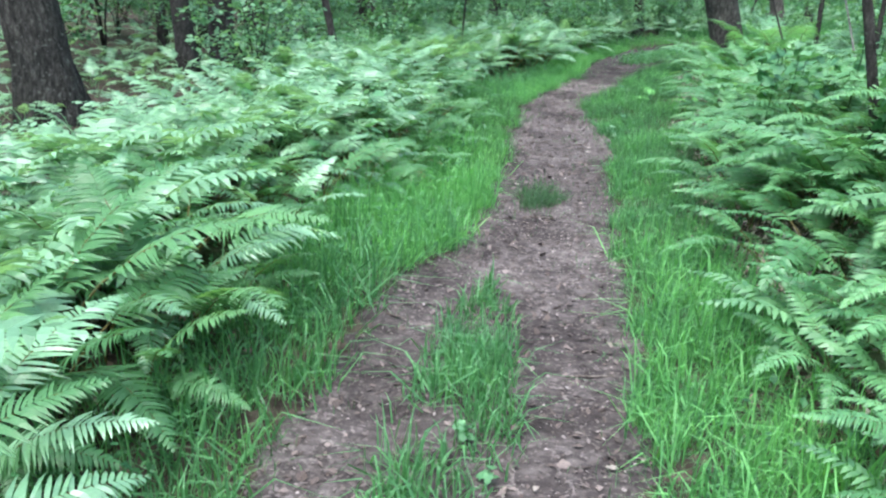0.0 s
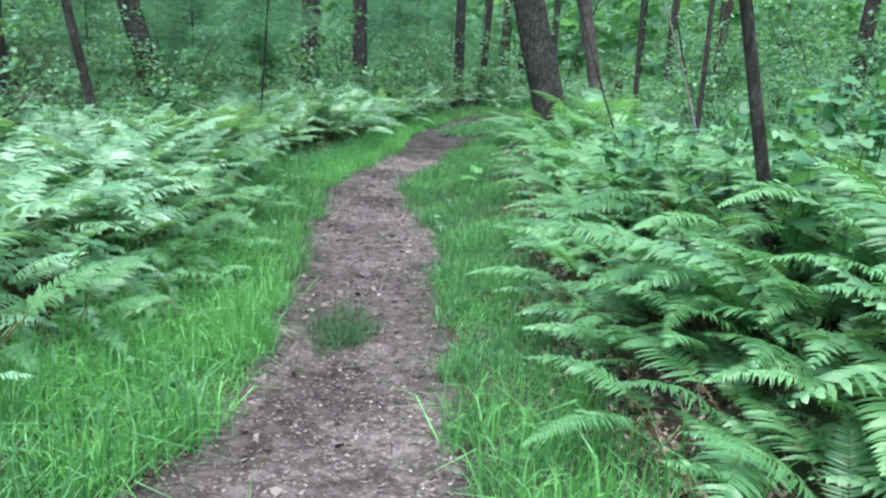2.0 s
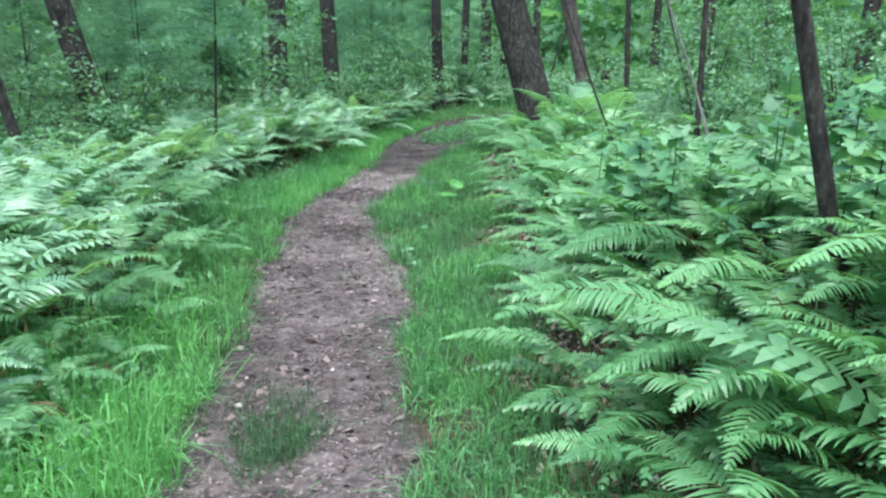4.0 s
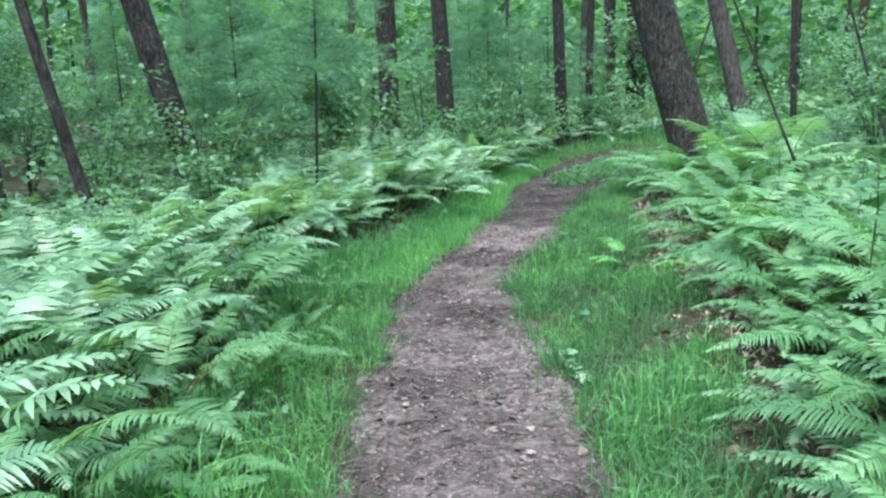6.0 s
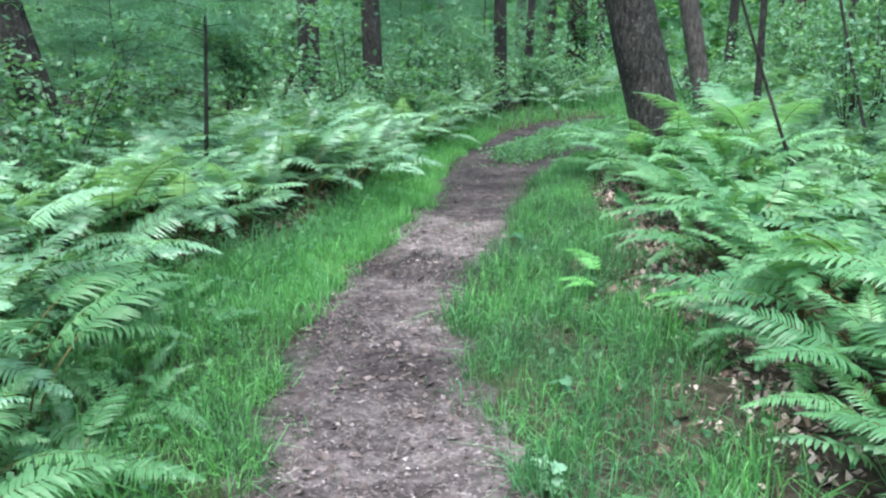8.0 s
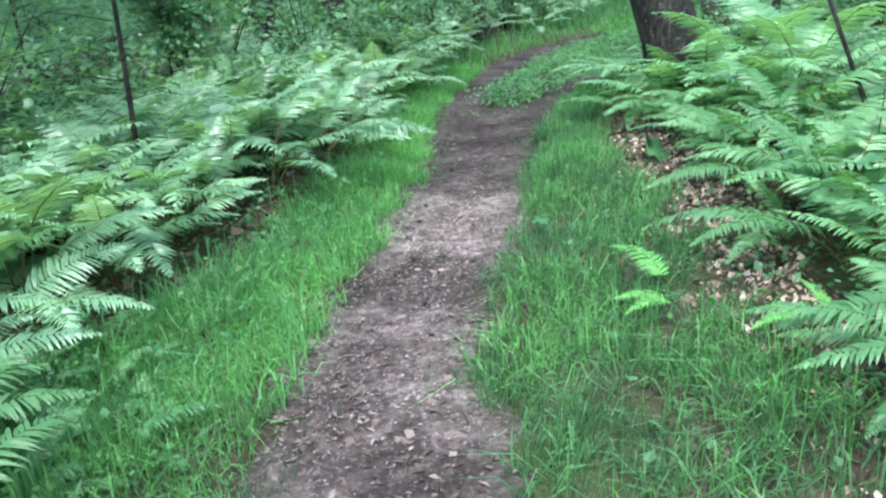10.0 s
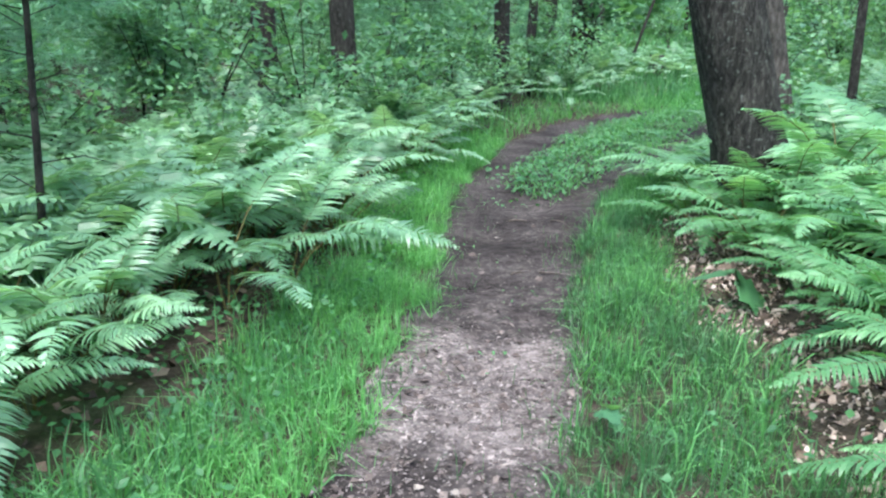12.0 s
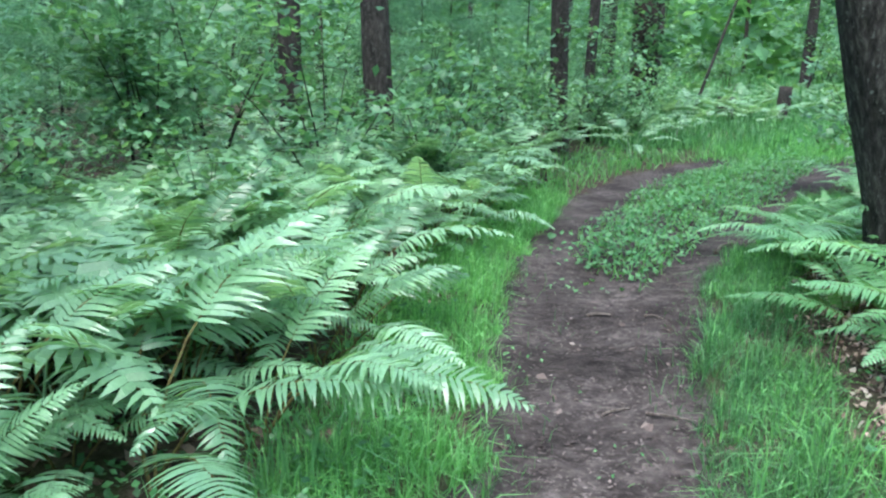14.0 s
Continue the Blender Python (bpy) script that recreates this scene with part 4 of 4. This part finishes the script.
def build_trail_end():
    gen = np.random.default_rng(37)
    sward("verge_grass", "green grass that closes over the trail beyond the bend", GRASS_BRIGHT, 14000, "trail", (19.4, 24), lambda x, y: np.clip((y - 19.6) / 1.2, 0, 1), 0.2, 0.012, gen, 0.7)
    sward("wood_grass", "tall green grass in the open wood", GRASS, 22000, (2.5, 12), (20.5, 31), lambda x, y: np.clip(0.7 + 0.5 * wobble(x, y, 1.1, 4), 0.2, 1), 0.3, 0.02, gen, 0.7)
    sward("wood_grass", "green undergrowth on the floor of the far wood", GRASS, 13000, (-12, 24), (28, 48), lambda x, y: np.clip(0.8 + 0.4 * wobble(x, y, 0.8, 4), 0.2, 1), 0.55, 0.06, gen, 0.7)


def build_weeds():
    """Low leaves that cover the soil under and before the ferns."""
    gen = np.random.default_rng(35)
    n = 90000
    x, y = gen.uniform(-5, 6, n), gen.uniform(0, 20, n)
    dl, dr = edge_left(y) - x, x - edge_right(y)
    w = np.where(dl > 0.2, np.clip(0.85 + 0.5 * wobble(x, y, 1.1, 3), 0.2, 1) * np.where(dl > 2.2, 0.5, 1), np.where(dr > 1.0, np.clip(0.8 + 0.5 * wobble(x, y, 1.2, 2), 0.2, 1), np.where(dr > 0.3, 0.12, 0)))
    k = gen.uniform(0, 1, n) < w
    x, y = x[k], y[k]
    c = np.stack([x, y, height(x, y) + 0.02 + 0.16 * gen.uniform(0, 1, len(x)) ** 1.6], -1)
    v, f = leaf_cloud(len(c), np.zeros((1, 3)), 0.0, 0.038, gen, 0.1)
    h = Heap()
    h.add((v.reshape(-1, 4, 3) + c[:, None]).reshape(-1, 3), f)
    tagged(new("low_weeds", h.mesh("low_weeds", [WEEDS])), "low green weeds covering the woodland floor", "weeds", kind="stuff")


def build_clover():
    """Low round-leaved plants that cover the island's near end."""
    gen = np.random.default_rng(33)
    n = 30000
    x, y = gen.uniform(0.8, 5.5, n), gen.uniform(13.9, 20.0, n)
    depth = np.clip(island(x, y), 0, 1)
    lump = np.clip(0.45 + 0.6 * wobble(x, y, 2.6, 4) + 0.35 * (x - 0.72 * y + 9.5), 0.12, 1.2)
    k = (gen.uniform(0, 1, n) < np.clip(depth * 3.0, 0, 1) * np.clip(0.35 + lump, 0, 1)) | ((gen.uniform(0, 1, n) < 0.05) & (x > edge_left(y) + 0.1) & (x < edge_right(y) - 0.5) & (y < 15.5))
    c = np.stack([x, y, height(x, y) + 0.015 + (0.05 + 0.22 * lump * depth ** 0.5) * gen.uniform(0.1, 1.0, n)], -1)[k]
    h = Heap()
    v, f = leaf_cloud(len(c), np.zeros((1, 3)), 0.0, 0.042, gen, 0.2)
    h.add((v.reshape(-1, 4, 3) + c[:, None]).reshape(-1, 3), f)
    n = 2400
    x, y = gen.uniform(0.0, 1.6, n), gen.uniform(10.9, 15.0, n)
    k = (x > edge_left(y) + 0.02) & (x < edge_left(y) + 0.1 + 0.6 * gen.uniform(0, 1, n) ** 1.5) & (gen.uniform(0, 1, n) < np.clip(0.2 + 0.8 * wobble(x, y, 4.0, 2), 0, 1))
    c = np.stack([x, y, trail_height(x, y) + 0.014], -1)[k]
    v, f = leaf_cloud(len(c), np.zeros((1, 3)), 0.0, 0.017, gen, 0.0)
    h.add((v.reshape(-1, 4, 3) + c[:, None]).reshape(-1, 3), f)
    tagged(new("clover_patch", h.mesh("clover_patch", [CLOVER])), "low round-leaved green plants on the island", "clover", kind="stuff")


build_grass()
build_trail_end()
build_weeds()
build_clover()

# ---- litter ----


def flakes(x, y, z, size, gen, curl=0.25):
    """Dry leaf scraps lying on the ground: narrow or broad, each folded along its midrib and a little tilted."""
    n = len(x)
    az, pitch, side_tilt = gen.uniform(0, 2 * np.pi, n), gen.normal(0, curl, n), gen.normal(0, curl, n)
    ahead = np.stack([np.cos(az), np.sin(az), pitch], -1) * size[:, None]
    side = np.stack([-np.sin(az), np.cos(az), side_tilt], -1) * (size * gen.uniform(0.12, 0.42, n))[:, None]
    lift = np.array((0, 0, 1.0)) * (size * gen.uniform(0.02, 0.16, n))[:, None]
    c = np.stack([x, y, z], -1)
    v = np.stack([c - ahead * 0.5, c + side + lift + ahead * gen.uniform(-0.2, 0.2, n)[:, None], c + ahead * 0.5, c - side + lift], 1)
    base = (np.arange(n) * 4)[:, None]
    return v.reshape(-1, 3), np.concatenate([base + np.array([[0, 1, 2]]), base + np.array([[0, 2, 3]])])


def litter(name, label, mat, n, zone, yr, weight, lo, hi, on_trail, gen, curl=0.25):
    x, y = places(zone, yr, n, gen)
    k = gen.uniform(0, 1, n) < weight(x, y)
    x, y = x[k], y[k]
    z = (trail_height(x, y) if on_trail else height(x, y)) + 0.005
    h = Heap()
    h.add(*flakes(x, y, z, gen.uniform(0, 1, len(x)) ** 1.8 * (hi - lo) + lo, gen, curl))
    tagged(new(name, h.mesh(name, [mat])), label, "leaf litter", kind="stuff")


def build_litter():
    gen = np.random.default_rng(41)
    crumbs = lambda x, y: np.clip(np.interp(y, [0, 8, 11, 12, 15], [0.95, 0.95, 0.7, 0.22, 0.18]) + 0.35 * wobble(x, y, 2), 0, 1) * np.clip(0.6 + 0.9 * wobble(x, y, 6.0, 3), 0.1, 1)
    litter("trail_litter", "crumbled dry leaves trodden into the trail", CHIPS, 26000, "trail", (0.8, 15), crumbs, 0.007, 0.027, True, gen)
    rows = [0, 3.2, 3.8, 4.6, 5, 7.4, 7.7, 8.1, 8.4, 8.75, 9.1, 9.7, 10.0, 10.7, 11.3, 11.7, 15]
    much = [0.12, 0.25, 0.5, 0.4, 0.22, 0.2, 0.55, 0.55, 0.12, 0.12, 0.5, 0.5, 0.12, 0.9, 1.0, 0.02, 0.015]
    pale = lambda x, y: np.clip(np.interp(y + 0.12 * wobble(x, y, 3.0, 5), rows, much) * (0.8 + 0.5 * wobble(x, y, 2.6, 4)), 0, 1)
    litter("pale_litter", "pale dry leaf scraps in patches on the trail", CHIPS_PALE, 46000, "trail", (0.8, 15), pale, 0.006, 0.025, True, gen)
    loose = lambda x, y: np.clip(np.interp(y, [0, 8.5, 11.4, 12, 15], [0.8, 0.8, 0.5, 0.06, 0.05]) * (1 + 0.8 * wobble(x, y, 2.4, 7)), 0, 1)
    litter("trail_leaves", "loose tan leaf scraps lying on the trail", SCRAPS, 5200, "trail", (0.8, 15), loose, 0.016, 0.058, True, gen, 0.3)
    strip = lambda x, y: np.clip(1.2 - np.abs(x - edge_right(y) - np.interp(y, [0, 7, 9, 11, 13], [0.75, 0.85, 1.3, 1.05, 0.8])) / 0.35, 0, 1) * np.clip(0.65 + 0.6 * wobble(x, y, 1.2, 6), 0.1, 1)
    litter("leaf_litter", "dry tan leaves under the ferns' rim", DRY_LEAVES, 54000, "right", (1, 15), strip, 0.012, 0.05, False, gen, 0.7)
    deep = lambda x, y: np.where((x < edge_left(y) - 0.35) | (x > edge_right(y) + 0.5), 0.75, 0)
    litter("leaf_litter", "old brown leaves under the ferns", DEEP_LEAVES, 26000, (-5, 6), (0, 18), deep, 0.03, 0.09, False, gen, 0.6)


build_litter()

# ---- small plants and sticks ----


def seedling_leaf():
    """A lobed leaf, folded a little along its midrib, pointing along +x."""
    right = [(0, 0), (0.12, 0.22), (0.05, 0.46), (0.32, 0.34), (0.48, 0.52), (0.58, 0.28), (0.8, 0.26), (1.0, 0.0)]
    v = [(x, 0, 0.02 * np.sin(3 * x) - 0.08 * x * x) for x, _ in right]
    v += [(x, s * y, 0.1 * y - 0.08 * x * x - 0.12 * y * y) for s in (1, -1) for x, y in right]
    n, f = len(right), []
    for i in range(n - 1):
        f += [(i, i + 1, n + i + 1), (i, n + i + 1, n + i), (i + 1, i, 2 * n + i), (i + 1, 2 * n + i, 2 * n + i + 1)]
    return mesh_of("leaf", v, f, [SEEDLING], True)


LEAF = seedling_leaf()
STEMS = [mesh_of("stem", *tube(np.array([(0, 0, -0.02), (0.01, 0, 0.4), (0.03, 0.01, 0.75), (0.02, 0.02, 1.0)]), (0.006, 0.005, 0.004, 0.002), 5), [STEM_GREEN], True)]


PALE = LEAF.copy()
PALE.materials.clear()
PALE.materials.append(leaf_material("pale_weed", (0.17, 0.37, 0.2), (0.21, 0.42, 0.25), (0.26, 0.48, 0.3), 0.35, 0.8))


def seedling(x, y, tall, count, size, gen, label="broad-leaved seedling with soft lobed leaves", blade=LEAF):
    ob = tagged(new("seedling"), label, "seedling", "seedlings among the ferns")
    ob.location = (x, y, float(height(x, y)))
    st = part("stem", STEMS[0], ob)
    st.matrix_local = Matrix.Diagonal((tall, tall, tall, 1))
    for n in range(count):
        a, up = n * 2.4 + gen.normal(0, 0.3), tall * (0.45 + 0.55 * (n + 1) / count)
        k = size * gen.uniform(0.7, 1.2)
        c = part("leaf", blade, ob)
        c.matrix_local = Matrix.LocRotScale((0.02 * tall, 0.012 * tall, up), Euler((gen.normal(0, 0.25), gen.normal(0.5, 0.3), a)), (k, k, k))


gen = np.random.default_rng(51)
for x, y in scatter(34, (1.2, 3.4), (3.6, 10.5), 1.1, 0.32, gen, right_ferns):
    seedling(x, y, gen.uniform(0.4, 0.85), int(gen.integers(5, 9)), gen.uniform(0.08, 0.125), gen)
for x, y in scatter(18, (1.5, 2.9), (4.6, 7.0), 1.1, 0.26, gen, right_ferns):
    seedling(x, y, gen.uniform(0.6, 0.9), int(gen.integers(9, 14)), gen.uniform(0.09, 0.13), gen, "bushy broad-leaved seedling with maple-like leaves")
for x, y in scatter(26, (-3.2, -1.3), (1.4, 9.5), 0.8, 0.4, gen, left_ferns):
    seedling(x, y, gen.uniform(0.3, 0.6), int(gen.integers(4, 8)), gen.uniform(0.09, 0.14), gen)
for x, y, t, n, s in ((0.46, 7.66, 0.1, 6, 0.085), (0.52, 7.5, 0.08, 5, 0.07), (0.45, 7.8, 0.07, 4, 0.06), (0.97, 2.08, 0.2, 5, 0.13), (1.72, 11.77, 0.2, 2, 0.24), (-0.3, 2.0, 0.1, 5, 0.05), (-0.2, 1.8, 0.08, 4, 0.05), (0.62, 8.3, 0.1, 3, 0.07), (0.75, 10.6, 0.14, 4, 0.08)):
    seedling(x, y, t, n, s, gen, "small broad-leaved weed at the trail's rim", PALE if 7.4 < y < 7.9 else LEAF)


def twig(x, y, long, a, thick=0.007, lift=0.012, seed=0, label="dry brown twig lying on the trail"):
    gen = np.random.default_rng(600 + seed)
    s = np.linspace(0, 1, 7)
    pts = np.stack([(s - 0.5) * long, 0.04 * long * np.sin(s * 5 + seed), 0.008 * np.sin(s * 3)], -1)
    v, f = tube(pts, thick * (1 - 0.5 * s), 6, 0.2, gen)
    ob = new("twig", mesh_of("twig", v, f, [WOOD], True))
    ob.matrix_basis = pose(x, y, float(trail_height(x, y)) + thick * 0.6, 0, 0, a)
    return tagged(ob, label, "twig", "sticks on the trail")


for n, (x, y, long, a, thick) in enumerate(((0.92, 13.6, 0.13, 8, 0.011), (0.97, 12.35, 0.26, -18, 0.006), (0.16, 2.6, 0.22, 14, 0.006), (-0.14, 4.72, 0.2, 4, 0.007), (-0.75, 2.95, 0.12, -30, 0.008),
                                            (-0.1, 9.4, 0.1, -10, 0.006), (1.2, 13.55, 0.1, -25, 0.006), (0.75, 12.45, 0.14, 30, 0.007), (-0.3, 6.4, 0.14, 20, 0.005), (0.2, 6.97, 0.12, -12, 0.006), (-0.26, 7.08, 0.12, 12, 0.008))):
    twig(x, y, long, a, thick, seed=n)


PALE_LEAF = litter_material("fallen_pale", [(0.0, (0.2, 0.175, 0.15)), (1.0, (0.32, 0.29, 0.255))])
FALLEN = LEAF.copy()
FALLEN.materials.clear()
FALLEN.materials.append(PALE_LEAF)


def fallen_leaf(x, y, size, a):
    ob = new("fallen_leaf", FALLEN)
    ob.matrix_basis = pose(x, y, float(trail_height(x, y)) + 0.012, 6, -5, a) @ Matrix.Diagonal((0.75 * size, 0.6 * size, size, 1))
    tagged(ob, "pale dry fallen leaf lying on the trail", "leaf", "fallen leaves on the trail")


for n, (x, y, size) in enumerate(((0.05, 10.34, 0.05), (0.18, 10.29, 0.06), (0.19, 10.12, 0.04), (0.01, 5.22, 0.07), (-0.35, 5.39, 0.06), (-0.37, 6.6, 0.05), (-0.3, 7.23, 0.06), (0.23, 1.95, 0.06), (-0.04, 1.82, 0.04), (-0.07, 3.95, 0.03), (-0.38, 3.95, 0.03), (0.24, 4.16, 0.03), (0.03, 5.5, 0.04), (0.24, 7.02, 0.07), (0.21, 6.78, 0.06), (0.7, 13.17, 0.05))):
    fallen_leaf(x, y, size, n * 77)


twig(2.12, 15.05, 0.4, 50, 0.016, seed=30, label="pale fallen branch at the trail rim")


def stump(x, y, r, tall, seed):
    gen = np.random.default_rng(700 + seed)
    z = np.array((-0.1, 0.0, 0.12, 0.3, 0.8, 1.0)) * tall
    v, f = tube(np.stack([0.02 * z, 0 * z, z], -1), r * np.array((1.5, 1.4, 1.15, 1.0, 0.95, 0.85)), 12, 0.25, gen)
    ob = new("stump", mesh_of("stump", v, f, [BARK_PINE], True))
    ob.location = (x, y, float(height(x, y)))
    tagged(ob, "dark broken tree stump among ferns", "stump", "stumps")


stump(7.35, 26.0, 0.14, 0.75, 1)
stump(6.2, 26.2, 0.2, 0.5, 2)
